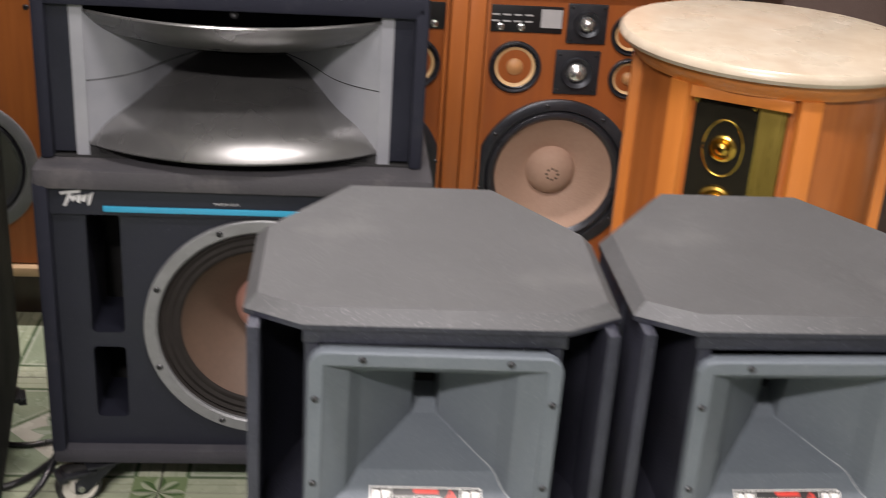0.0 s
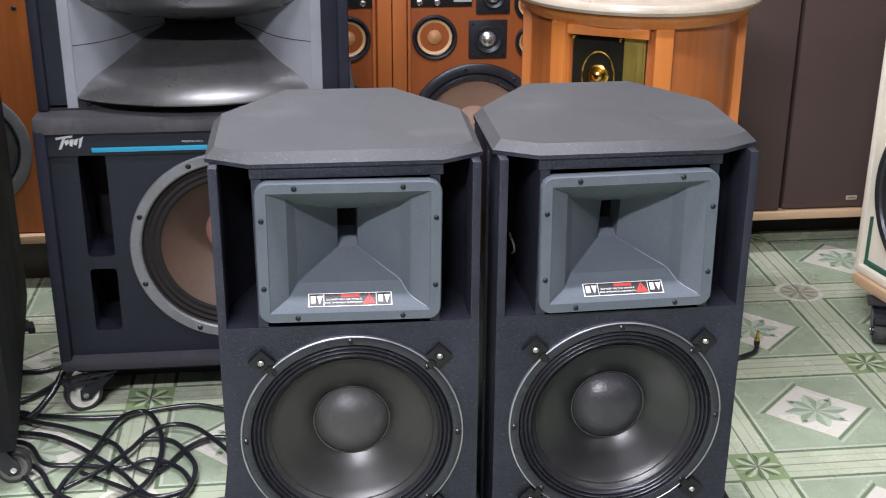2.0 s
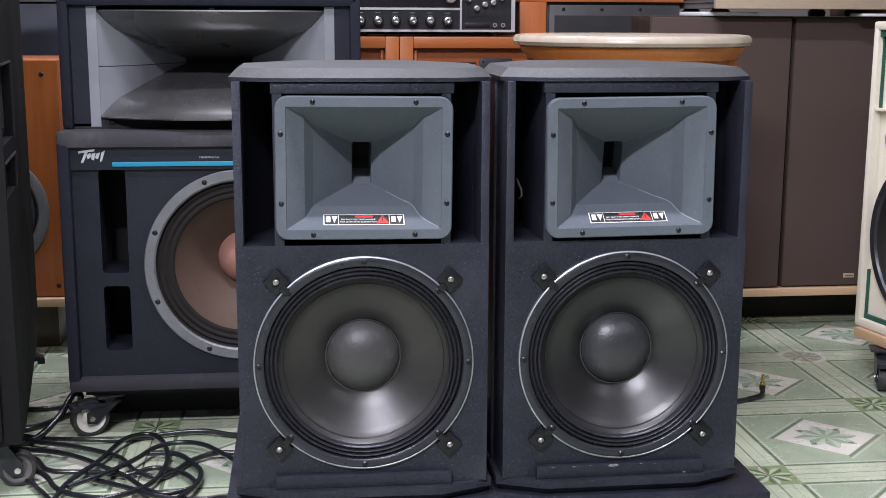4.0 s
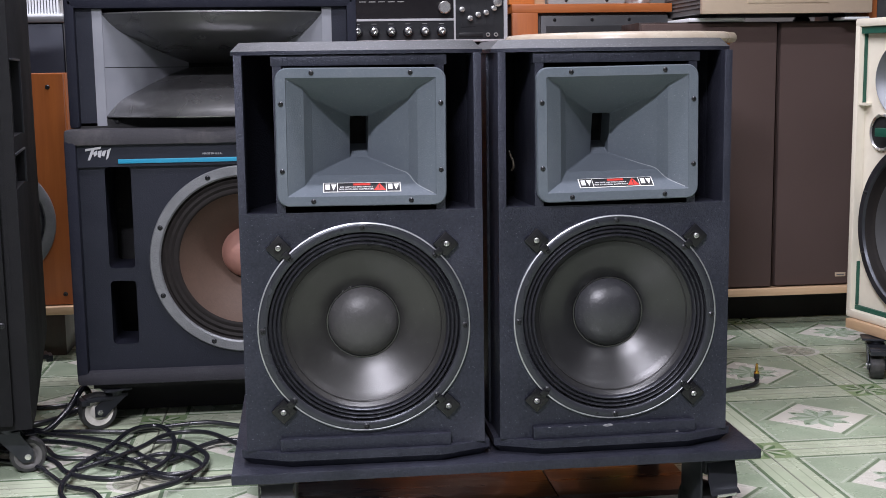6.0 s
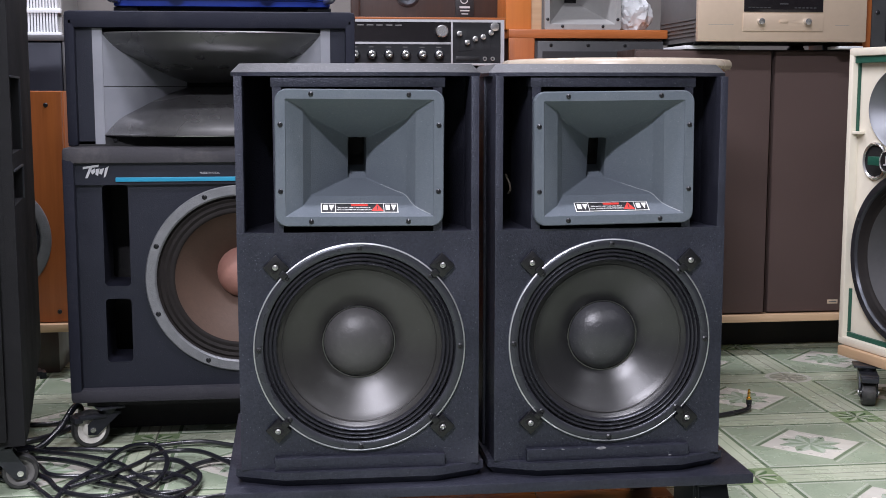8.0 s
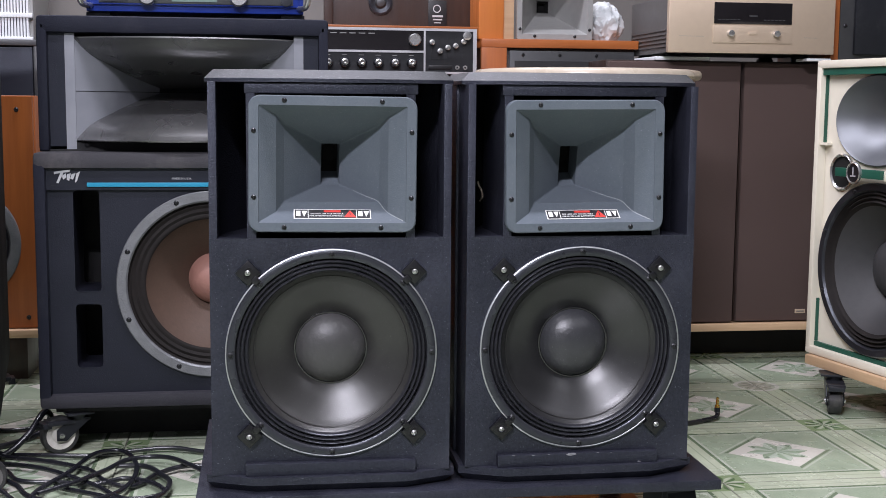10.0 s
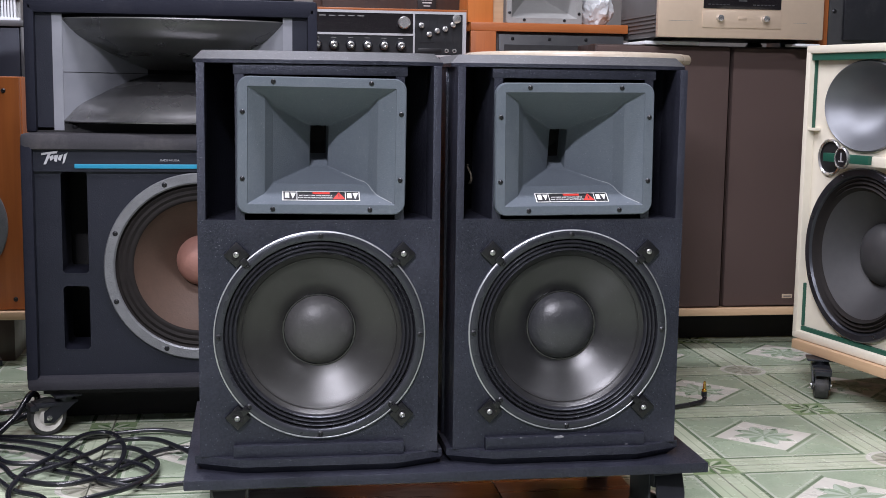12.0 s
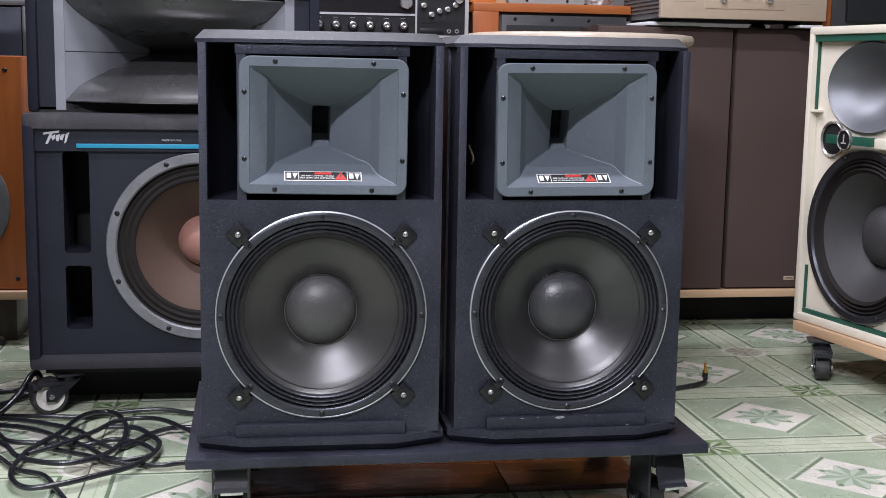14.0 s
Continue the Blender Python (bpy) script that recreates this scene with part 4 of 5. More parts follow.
        seam = [(xc + s * (r * math.sin(amax) - 0.25 * ((r - r0) / (rl - r0)) ** 3 * (rl - r) / (rl - r0) - 0.0003) + o.x, ay - r * math.cos(amax) + o.y, zc - 0.004 + o.z) for r in prof[::2]]
        part("seam", tube(seam, 0.0007, 6, 3), THROAT, t)
        a, b = sorted((xc + s * half, xc + s * 0.246))
        fl = bx((a, b, yb - 0.003, yb + 0.003, z0 + 0.004, z1 - 0.036))
        part("flange", fl, SILVER_FLANGE, t, "light grey horn flange")
    # flange strip under the lip, its shade put in as near-black colour
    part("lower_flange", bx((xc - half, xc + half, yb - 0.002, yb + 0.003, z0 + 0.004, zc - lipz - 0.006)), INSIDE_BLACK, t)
    part("throat", bx((xc - 0.075, xc + 0.075, ay - 0.095, ay - 0.090, zc - 0.012, zc + 0.012)), THROAT, t)
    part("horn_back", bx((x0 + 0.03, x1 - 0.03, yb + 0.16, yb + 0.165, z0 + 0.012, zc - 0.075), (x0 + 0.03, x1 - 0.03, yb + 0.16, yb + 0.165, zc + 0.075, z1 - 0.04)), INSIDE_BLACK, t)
    screws(t, [(-0.366 + o.x, 0.652 + o.z), (0.044 + o.x, 0.652 + o.z), (-0.16 + o.x, 0.8755 + o.z)], 0.006, yb + o.y - 0.003)
    return t


bass_cabinet()
horn_cabinet()


def blue_amplifier():
    t = thing("power_amplifier", pose(-0.135, 1.90, 0.9185), "blue rack amplifier with silver knobs and display, on the cabinet", "amplifier")
    part("foot", boxes((-0.235, -0.185, 0.02, 0.06, 0, 0.012), bevel=0.002), BLACK_PLASTIC, t)
    part("foot", boxes((0.175, 0.225, 0.02, 0.06, 0, 0.012), bevel=0.002), BLACK_PLASTIC, t)
    part("body", boxes((-0.232, 0.222, 0.0, 0.34, 0.012, 0.102), bevel=0.004), BLUE_BODY, t)
    part("front_panel", boxes((-0.222, 0.212, -0.006, 0.001, 0.026, 0.096), bevel=0.002), BLUE_BODY, t)
    part("dark_panel", boxes((-0.205, 0.200, -0.008, -0.005, 0.030, 0.090), bevel=0.001), GREY_PANEL, t)
    part("display", boxes((-0.055, 0.040, -0.010, -0.007, 0.034, 0.085), bevel=0.001), LCD, t, "grey green display")
    for x in (-0.105, 0.085):
        part("knob", lathe([(0.019, 0.0), (0.019, -0.012), (0.016, -0.016), (0, -0.016)], 28, x, -0.008, 0.044), KNOB, t, "silver knob")
    part("button", lathe([(0.012, 0.0), (0.012, -0.006), (0, -0.007)], 20, 0.185, -0.008, 0.040), BLACK_PLASTIC, t)
    part("vent", boxes(*[(-0.200, -0.145, -0.010, -0.007, 0.032 + i * 0.006, 0.035 + i * 0.006) for i in range(9)]), BLACK_PLASTIC, t)
    part("handle", tube([(0.212, -0.002, 0.024), (0.226, -0.03, 0.026), (0.232, -0.036, 0.05), (0.226, -0.03, 0.088), (0.212, -0.002, 0.092)], 0.006), STEEL, t)
    part("handle", tube([(-0.222, -0.002, 0.024), (-0.236, -0.03, 0.026), (-0.242, -0.036, 0.05), (-0.236, -0.03, 0.088), (-0.222, -0.002, 0.092)], 0.006), STEEL, t)
    return t


blue_amplifier()


# ---- wooden loudspeakers against the back ----
def small_cone(parent, x, z, r, cone, cap, ring=None):
    w = driver(parent, x, -0.001, z, [
        ("frame", [(r, 0.003), (r, -0.006), (r * 0.94, -0.009), (r * 0.88, -0.008), (r * 0.84, -0.002)], ring or BLACK_PLASTIC, ""),
        ("surround", [(r * 0.85, -0.002), (r * 0.81, -0.006), (r * 0.76, -0.002)], PLEAT, ""),
        ("cone", [(r * 0.77, -0.003), (r * 0.50, 0.006), (r * 0.34, 0.012)], cone, "cream paper cone"),
        ("dust_cap", [(r * 0.37, 0.010), (r * 0.31, -0.002), (r * 0.15, -0.007), (0, -0.008)], cap, ""),
    ], "midrange", "midrange driver with cream cone and dark ring", 48)
    return w


def dome(parent, x, z, half, r):
    p = part("tweeter", boxes((x - half, x + half, -0.006, 0.0, z - half, z + half), bevel=0.003), BLACK_PLASTIC, parent, "square black tweeter plate with silver dome")
    part("ring", lathe([(r * 1.7, -0.006), (r * 1.6, -0.014), (r * 1.15, -0.010), (r * 1.1, -0.006)], 40, x, 0, z), BLACK_PLASTIC, p)
    part("dome", lathe([(r * 1.1, -0.006), (r * 0.95, -0.013), (r * 0.6, -0.020), (r * 0.25, -0.023), (0, -0.0235)], 36, x, 0, z), KNOB, p, "silver dome")
    screws(p, [(x + a * half * 0.8, z + b * half * 0.8) for a in (-1, 1) for b in (-1, 1)], 0.003, -0.006)


def wooden_speaker(m, mirror):
    k = -1 if mirror else 1
    t = thing("wooden_loudspeaker", m, "large walnut loudspeaker with many exposed cream and brown drivers", "loudspeaker", "walnut pair at the back")
    W, H, D = 0.236, 0.765, 0.36
    part("base", boxes((-W, W, 0.012, D, 0.0, 0.03)), DARK_WOOD, t)
    for s in (-1, 1):
        a, b = sorted((s * (W - 0.036), s * W))
        part("side_frame", boxes((a, b, -0.026, D, 0.03, H), bevel=0.003), ORANGE_WOOD, t)
        a, b = sorted((s * (W - 0.040), s * (W - 0.048)))
        part("bead", boxes((a, b, -0.012, 0.0, 0.06, H - 0.034), bevel=0.002), ORANGE_WOOD, t)
    part("top_frame", boxes((-W + 0.036, W - 0.036, -0.026, D, H - 0.030, H), bevel=0.003), ORANGE_WOOD_X, t)
    part("bottom_frame", boxes((-W + 0.036, W - 0.036, -0.026, D, 0.03, 0.062), bevel=0.003), ORANGE_WOOD_X, t)
    part("back_panel", boxes((-W + 0.036, W - 0.036, D - 0.02, D - 0.003, 0.062, H - 0.030)), DARK_WOOD, t)
    wx, wz = -0.016 * k, 0.308
    part("baffle", holed(-W + 0.036, W - 0.036, 0.062, H - 0.030, wx, wz, 0.165, 0.0, 0.018), BAFFLE_WOOD, t)
    w = driver(t, wx, 0, wz, [
        ("frame", [(0.184, 0.001), (0.184, -0.008), (0.180, -0.011), (0.160, -0.010), (0.156, -0.003)], BLACK_PLASTIC, ""),
        ("surround", [(0.157, -0.003), (0.152, -0.010), (0.145, -0.011), (0.138, -0.006), (0.135, 0.0)], PLEAT, "black roll surround"),
        ("cone", [(0.136, 0.0), (0.10, 0.022), (0.056, 0.045)], TAN_CONE, "tan pulp cone"),
        ("dust_cap", [(0.058, 0.044), (0.052, 0.030), (0.036, 0.018), (0.018, 0.012), (0, 0.0105)], TAN_CONE, "tan dust cap"),
    ], "woofer", "large woofer with tan cone", 80)
    screws(w, [(wx + 0.172 * math.cos(radians(a)), wz + 0.172 * math.sin(radians(a))) for a in range(10, 370, 45)], 0.005, -0.0105)
    bm = bmesh.new()
    for a in range(0, 360, 45):
        lathe([(0, -0.0015), (0.0028, -0.0012), (0.0028, 0.001)], 8, wx + 0.013 * math.cos(radians(a)), 0.0125, wz + 0.013 * math.sin(radians(a)), "y", bm)
    part("vent_holes", bm, THROAT, w)
    small_cone(t, -0.126 * k, 0.562, 0.058, CREAM_CONE, CREAM_CAP, FRAME_METAL)
    dome(t, 0.012 * k, 0.555, 0.050, 0.021)
    dome(t, 0.024 * k, 0.664, 0.044, 0.017)
    small_cone(t, 0.125 * k, 0.644, 0.046, CREAM_CONE, CREAM_CAP)
    small_cone(t, 0.130 * k, 0.545, 0.046, CREAM_CONE, CREAM_CAP)
    a, b = sorted((-0.196 * k, -0.030 * k))
    cp = part("control_plate", boxes((a, b, -0.004, 0.0, 0.640, 0.698), bevel=0.001), BLACK_INK, t, "black level control plate")
    a, b = sorted((-0.078 * k, -0.032 * k))
    part("type_plate", boxes((a, b, -0.0055, -0.003, 0.652, 0.692)), LOGO, cp, "pale blank type plate")
    part("small_print", boxes(*[(-0.185 + i * 0.024, -0.168 + i * 0.024, -0.0055, -0.003, z, z + 0.0035) for i in range(4) for z in (0.662, 0.676)]) if not mirror else boxes((0.05, 0.08, -0.0055, -0.003, 0.66, 0.664)), LOGO, cp)
    screws(cp, [(-0.165 * k, 0.652), (-0.120 * k, 0.652)], 0.008, -0.006, KNOB, "control_knob")
    part("spine", boxes((-W + 0.04, W - 0.04, 0.09, 0.10, 0.065, H - 0.035)), INSIDE_BLACK, t)
    return t


wooden_speaker(pose(0.512, 2.600, 0.046), False)
wooden_speaker(pose(0.038, 2.600, 0.046), True)
plank = solo("plank", boxes((-0.23, 0.78, 2.59, 2.98, 0.0, 0.046), bevel=0.003), DARK_WOOD, "dark wooden plank under the walnut loudspeakers", "plank")


def receiver():
    t = thing("receiver", pose(0.36, 2.600, 0.8115), "vintage silver-edged stereo receiver with knobs, on a walnut loudspeaker", "receiver")
    for x in (-0.18, 0.18):
        part("foot", lathe([(0.014, 0), (0.014, 0.014)], 16, x, 0.04, 0, "z"), BLACK_PLASTIC, t)
    part("case", boxes((-0.224, 0.224, 0.004, 0.30, 0.012, 0.136), bevel=0.002), DARK_WOOD, t)
    part("top_cover", boxes((-0.228, 0.228, -0.006, 0.30, 0.136, 0.142), bevel=0.001), ORANGE_WOOD_X, t)
    part("trim_frame", boxes((-0.226, 0.226, -0.006, 0.0, 0.129, 0.136), (-0.226, 0.226, -0.006, 0.0, 0.012, 0.018), (0.216, 0.226, -0.006, 0.0, 0.018, 0.129), (-0.226, -0.216, -0.006, 0.0, 0.018, 0.129), (0.078, 0.083, -0.006, 0.0, 0.018, 0.129), (-0.216, 0.078, -0.006, 0.0, 0.069, 0.075)), LOGO, t, "bright silver trim")
    part("dial_glass", boxes((-0.216, 0.078, -0.003, 0.003, 0.075, 0.129)), DISPLAY, t, "dark dial glass")
    part("dial_print", boxes(*[(-0.205 + i * 0.026, -0.187 + i * 0.026, -0.0038, -0.002, 0.1192, 0.1215) for i in range(6)]), GREY_FLAT_HORN, t)
    part("control_panel", boxes((-0.216, 0.078, -0.003, 0.003, 0.018, 0.069)), DARK_PANEL, t)
    for i in range(6):
        part("panel_print", boxes((-0.193 + i * 0.046, -0.179 + i * 0.046, -0.0038, -0.002, 0.0605, 0.0620)), GREY_FLAT_HORN, t)
    part("slider_panel", boxes((0.083, 0.216, -0.003, 0.003, 0.018, 0.129)), DARK_PANEL, t)
    part("slider_slot", boxes(*[(0.100 + i * 0.022, 0.1012 + i * 0.022, -0.0038, -0.002, 0.055, 0.115) for i in range(5)]), BLACK_INK, t)
    for i in range(6):
        k = part("knob", lathe([(0.0135, 0.0), (0.0135, -0.016), (0.0115, -0.019), (0.007, -0.019), (0, -0.018)], 24, -0.186 + i * 0.046, -0.003, 0.042), BLACK_PLASTIC, t, "black knob with silver face")
        part("face", lathe([(0.0100, -0.0185), (0.0092, -0.0215), (0.0050, -0.0225), (0, -0.0205)], 20, -0.186 + i * 0.046, -0.003, 0.042), KNOB, k, "silver face")
    part("tuning_knob", lathe([(0.017, 0.0), (0.017, -0.018), (0.0145, -0.021), (0, -0.021)], 28, 0.052, -0.003, 0.104), KNOB, t, "large silver tuning knob")
    for i, z in enumerate((0.098, 0.074, 0.084, 0.089, 0.101)):
        part("slider", lathe([(0.0075, 0.0), (0.0075, -0.010), (0, -0.012)], 16, 0.1006 + i * 0.022, -0.003, z), KNOB, t)
    part("power_knob", lathe([(0.012, 0.0), (0.012, -0.014), (0, -0.016)], 20, 0.198, -0.003, 0.117), KNOB, t)
    part("socket_plate", boxes((0.092, 0.158, -0.005, -0.002, 0.024, 0.036), bevel=0.001), BLACK_INK, t)
    for x in (0.172, 0.194):
        part("jack_socket", lathe([(0.006, 0.0), (0.006, -0.004), (0.003, -0.004), (0.003, 0.001)], 16, x, -0.003, 0.030), KNOB, t)
    return t


receiver()


def shelf_speaker():
    t = thing("shelf_loudspeaker", pose(0.43, 2.915, 0.8115), "dark rosewood bookshelf loudspeaker with a small tweeter, behind the receiver", "loudspeaker")
    part("cabinet", boxes((-0.25, 0.25, 0.002, 0.04, 0, 0.42), bevel=0.003), DARK_WOOD, t)
    for xa, xb in ((-0.25, -0.225), (0.225, 0.25)):
        part("front_edge", boxes((xa, xb, -0.012, 0.002, 0, 0.42), bevel=0.002), DARK_WOOD, t)
    tw = part("tweeter", lathe([(0.036, 0.0), (0.036, -0.006), (0.030, -0.008), (0.020, -0.003), (0.017, -0.003)], 40, -0.082, 0.002, 0.228), FRAME_METAL, t, "grey ringed tweeter")
    part("dome", lathe([(0.018, -0.003), (0.012, -0.010), (0, -0.013)], 24, -0.082, 0.002, 0.228), GREY_PANEL, tw)
    b = part("badge", boxes((0.062, 0.118, -0.003, 0.002, 0.15, 0.238), bevel=0.001), BLACK_INK, t, "black badge with white emblem")
    part("emblem", lathe([(0.012, 0), (0.012, -0.001), (0.009, -0.001), (0.009, 0)], 24, 0.088, -0.003, 0.213), LOGO, b)
    part("small_print", boxes((0.074, 0.106, -0.0042, -0.002, 0.188, 0.194), (0.076, 0.104, -0.0042, -0.002, 0.179, 0.183), (0.080, 0.100, -0.0042, -0.002, 0.170, 0.173)), LOGO, b)
    return t


shelf_speaker()


def drum_speaker():
    t = thing("round_loudspeaker", pose(0.772, 2.105, 0), "round honey-wood loudspeaker with cream marble top and brass front", "loudspeaker")
    part("marble_top", lathe([(0, 0.800), (0.255, 0.800), (0.268, 0.803), (0.272, 0.810), (0.271, 0.818), (0.266, 0.824), (0.25, 0.826), (0, 0.826)], 96, axis="z"), MARBLE, t, "cream veined marble top")
    part("cornice", lathe([(0.20, 0.772), (0.238, 0.772), (0.242, 0.780), (0.252, 0.788), (0.256, 0.7995), (0.20, 0.7995)], 96, axis="z"), LIGHT_WOOD, t)
    part("plinth", lathe([(0, 0.0), (0.245, 0.0), (0.248, 0.05), (0.236, 0.06), (0, 0.06)], 96, axis="z"), LIGHT_WOOD, t)
    body = bmesh.new()
    n = 96
    gap = (radians(-139), radians(-97))
    for i in range(n):
        a, b = 2 * math.pi * i / n, 2 * math.pi * (i + 1) / n
        mid = math.atan2(math.sin((a + b) / 2), math.cos((a + b) / 2))
        if gap[0] < mid < gap[1]:
            continue
        r = 0.224
        body.faces.new([body.verts.new((r * math.cos(q), r * math.sin(q), z)) for q, z in ((a, 0.06), (b, 0.06), (b, 0.772), (a, 0.772))])
    bmesh.ops.remove_doubles(body, verts=body.verts, dist=1e-5)
    bmesh.ops.solidify(body, geom=list(body.faces), thickness=0.012)
    part("curved_panel", body, ORANGE_WOOD, t)
    for deg in (-190, -145, -90, -20, 40, 100):
        p = boxes((-0.019, 0.019, -0.242, -0.205, 0.06, 0.772), bevel=0.003)
        bmesh.ops.rotate(p, verts=p.verts, cent=(0, 0, 0), matrix=Matrix.Rotation(radians(deg + 90), 3, "Z"))
        part("pilaster", p, LIGHT_WOOD, t)
    rot = Matrix.Rotation(radians(-118 + 90), 3, "Z")
    for z0, z1 in ((0.752, 0.772), (0.06, 0.10)):
        rl = boxes((-0.085, 0.085, -0.232, -0.21, z0, z1), bevel=0.002)
        bmesh.ops.rotate(rl, verts=rl.verts, cent=(0, 0, 0), matrix=rot)
        part("rail", rl, LIGHT_WOOD, t)
    g = boxes((-0.090, 0.030, -0.206, -0.198, 0.10, 0.752))
    bmesh.ops.rotate(g, verts=g.verts, cent=(0, 0, 0), matrix=rot)
    front = part("lacquer_panel", g, GLASS_BLACK, t, "glossy black lacquer panel")
    g = boxes((0.030, 0.075, -0.210, -0.196, 0.10, 0.752), bevel=0.001)
    bmesh.ops.rotate(g, verts=g.verts, cent=(0, 0, 0), matrix=rot)
    part("brass_strip", g, OLIVE_GOLD, t, "olive brass strip")
    for z, r in ((0.665, 0.024), (0.565, 0.032)):
        g = lathe([(r, 0.0), (r * 0.96, -0.006), (r * 0.8, -0.008), (r * 0.72, -0.003), (r * 0.5, -0.002), (r * 0.42, -0.012), (r * 0.2, -0.016), (0, -0.016)], 36, -0.022, -0.206, z)
        bmesh.ops.rotate(g, verts=g.verts, cent=(0, 0, 0), matrix=rot)
        part("brass_emblem", g, GOLD, front, "polished brass boss")
    g = tube([(-0.022 + 0.034 * math.cos(a), -0.208, 0.665 + 0.05 * math.sin(a)) for a in [2 * math.pi * i / 16 for i in range(17)]], 0.0016, 6, 3)
    bmesh.ops.rotate(g, verts=g.verts, cent=(0, 0, 0), matrix=rot)
    part("brass_ring", g, GOLD, front)
    for x, z in ((-0.075, 0.742), (0.024, 0.742)):
        g = lathe([(0.005, 0), (0.004, -0.005), (0, -0.006)], 14, x, -0.206, z)
        bmesh.ops.rotate(g, verts=g.verts, cent=(0, 0, 0), matrix=rot)
        part("brass_stud", g, GOLD, front)
    return t


drum_speaker()


# ---- brown cloth loudspeakers and what stands on them ----
shelf_plank = solo("plank", boxes((0.93, 2.2, 2.53, 2.925, 0.097, 0.118), bevel=0.002), PINE, "pale pine board under the brown loudspeakers", "plank")


def cloth_speaker(m):
    t = thing("cloth_loudspeaker", m, "tall loudspeaker with a plain brown cloth grille, on a pine board", "loudspeaker", "brown cloth loudspeakers")
    part("cabinet", boxes((-0.195, 0.195, 0.02, 0.36, 0.0, 0.750), bevel=0.002), DARK_WOOD, t)
    part("grille", boxes((-0.194, 0.194, 0.0, 0.0195, 0.004, 0.746), bevel=0.006), BROWN_CLOTH, t, "brown stretched grille cloth")
    b = part("badge", boxes((-0.014, 0.017, -0.002, 0.001, 0.026, 0.038), bevel=0.0008), CHAMPAGNE, t, "small brass badge")
    part("badge_print", boxes((-0.010, 0.013, -0.0026, -0.001, 0.0305, 0.0335)), AMP_SIDE, b)
    return t


CLOTH = cloth_speaker(pose(1.141, 2.54, 0.118))
copy_thing(CLOTH, pose(1.541, 2.545, 0.118))
copy_thing(CLOTH, pose(1.950, 2.54, 0.118))
# added near-black sheet that fills the dark gap below the pine board
solo("gap_sheet", boxes((0.93, 2.2, 2.69, 2.705, 0.0, 0.097)), INSIDE_BLACK, "near-black sheet added to fill the dark gap under the shelf", "board")


def champagne_amp():
    t = thing("integrated_amplifier", pose(1.335, 2.47, 0.8685), "champagne gold hi-fi amplifier with a dark display, on brown loudspeakers", "amplifier")
    for x, y in ((-0.19, 0.05), (0.19, 0.05), (-0.19, 0.30), (0.19, 0.30)):
        part("foot", lathe([(0.024, 0), (0.026, 0.012), (0.020, 0.02)], 24, x, y + 0.06, 0, "z"), BLACK_PLASTIC, t)
    part("body", boxes((-0.236, 0.236, 0.02, 0.36, 0.02, 0.172), bevel=0.003), AMP_SIDE, t, "grey ribbed amplifier case")
    part("side_rib", boxes(*[(-0.239, -0.2355, 0.03, 0.35, 0.035 + i * 0.011, 0.039 + i * 0.011) for i in range(5)]), AMP_SIDE, t)
    part("front_panel", boxes((-0.240, 0.240, 0.0, 0.020, 0.018, 0.174), bevel=0.004), CHAMPAGNE, t, "champagne brushed front panel")
    part("display", boxes((-0.112, 0.112, -0.003, 0.001, 0.098, 0.156), bevel=0.001), DISPLAY, t, "dark display window")
    part("display_marks", boxes(*[(-0.100 + i * 0.011, -0.093 + i * 0.011, -0.0036, -0.002, 0.108, 0.1105) for i in range(6)], *[(0.030 + i * 0.011, 0.037 + i * 0.011, -0.0036, -0.002, 0.108, 0.1105) for i in range(6)], (-0.012, 0.012, -0.0036, -0.002, 0.118, 0.122)), GREY_PANEL, t)
    part("sub_panel", boxes((-0.114, 0.114, -0.003, 0.001, 0.046, 0.094), bevel=0.001), CHAMPAGNE, t)
    for x in (-0.066, 0.066):
        part("knob", lathe([(0.0095, 0.0), (0.0085, -0.014), (0, -0.015)], 24, x, -0.003, 0.072), KNOB, t, "bright metal knob")
    part("power_button", boxes((-0.012, 0.012, -0.006, -0.002, 0.069, 0.077), bevel=0.001), CHAMPAGNE, t)
    for xa, xb in ((-0.21, -0.14), (0.15, 0.19)):
        part("engraving", boxes((xa, xb, -0.0004, 0.002, 0.0628, 0.0636)), GREY_FLAT_HORN, t)
    return t


champagne_amp()
solo("paper_pad", boxes((1.085, 1.245, 2.55, 2.80, 0.8685, 0.879), bevel=0.003), WHITE_PLASTIC, "folded white paper under the amplifier", "paper")
solo("paper_pad", boxes((1.50, 1.57, 2.475, 2.55, 0.8685, 0.876), bevel=0.002), WHITE_PLASTIC, "folded white paper under the amplifier", "paper")


def horn_box():
    t = thing("horn_stand", pose(0.86, 2.74, 0), "open honey-wood box cabinet with a dark front", "cabinet")
    part("cabinet", boxes((-0.225, 0.225, 0.02, 0.40, 0.05, 0.905), bevel=0.002), DARK_WOOD, t)
    part("top_board", boxes((-0.235, 0.235, 0.0, 0.42, 0.905, 0.930), bevel=0.002), ORANGE_WOOD_X, t)
    part("side_board", boxes((-0.235, -0.160, 0.0, 0.02, 0.0, 0.905), bevel=0.002), ORANGE_WOOD, t)
    part("front_panel", boxes((-0.150, 0.225, 0.008, 0.02, 0.05, 0.897), bevel=0.002), GREY_PANEL, t, "grey front panel with screws")
    part("opening", boxes((-0.135, 0.215, 0.004, 0.009, 0.08, 0.868), bevel=0.001), INSIDE_BLACK, t)
    screws(t, [(-0.11, 0.885), (0.0, 0.885), (0.11, 0.885)], 0.005, 0.008)
    return t


horn_box()


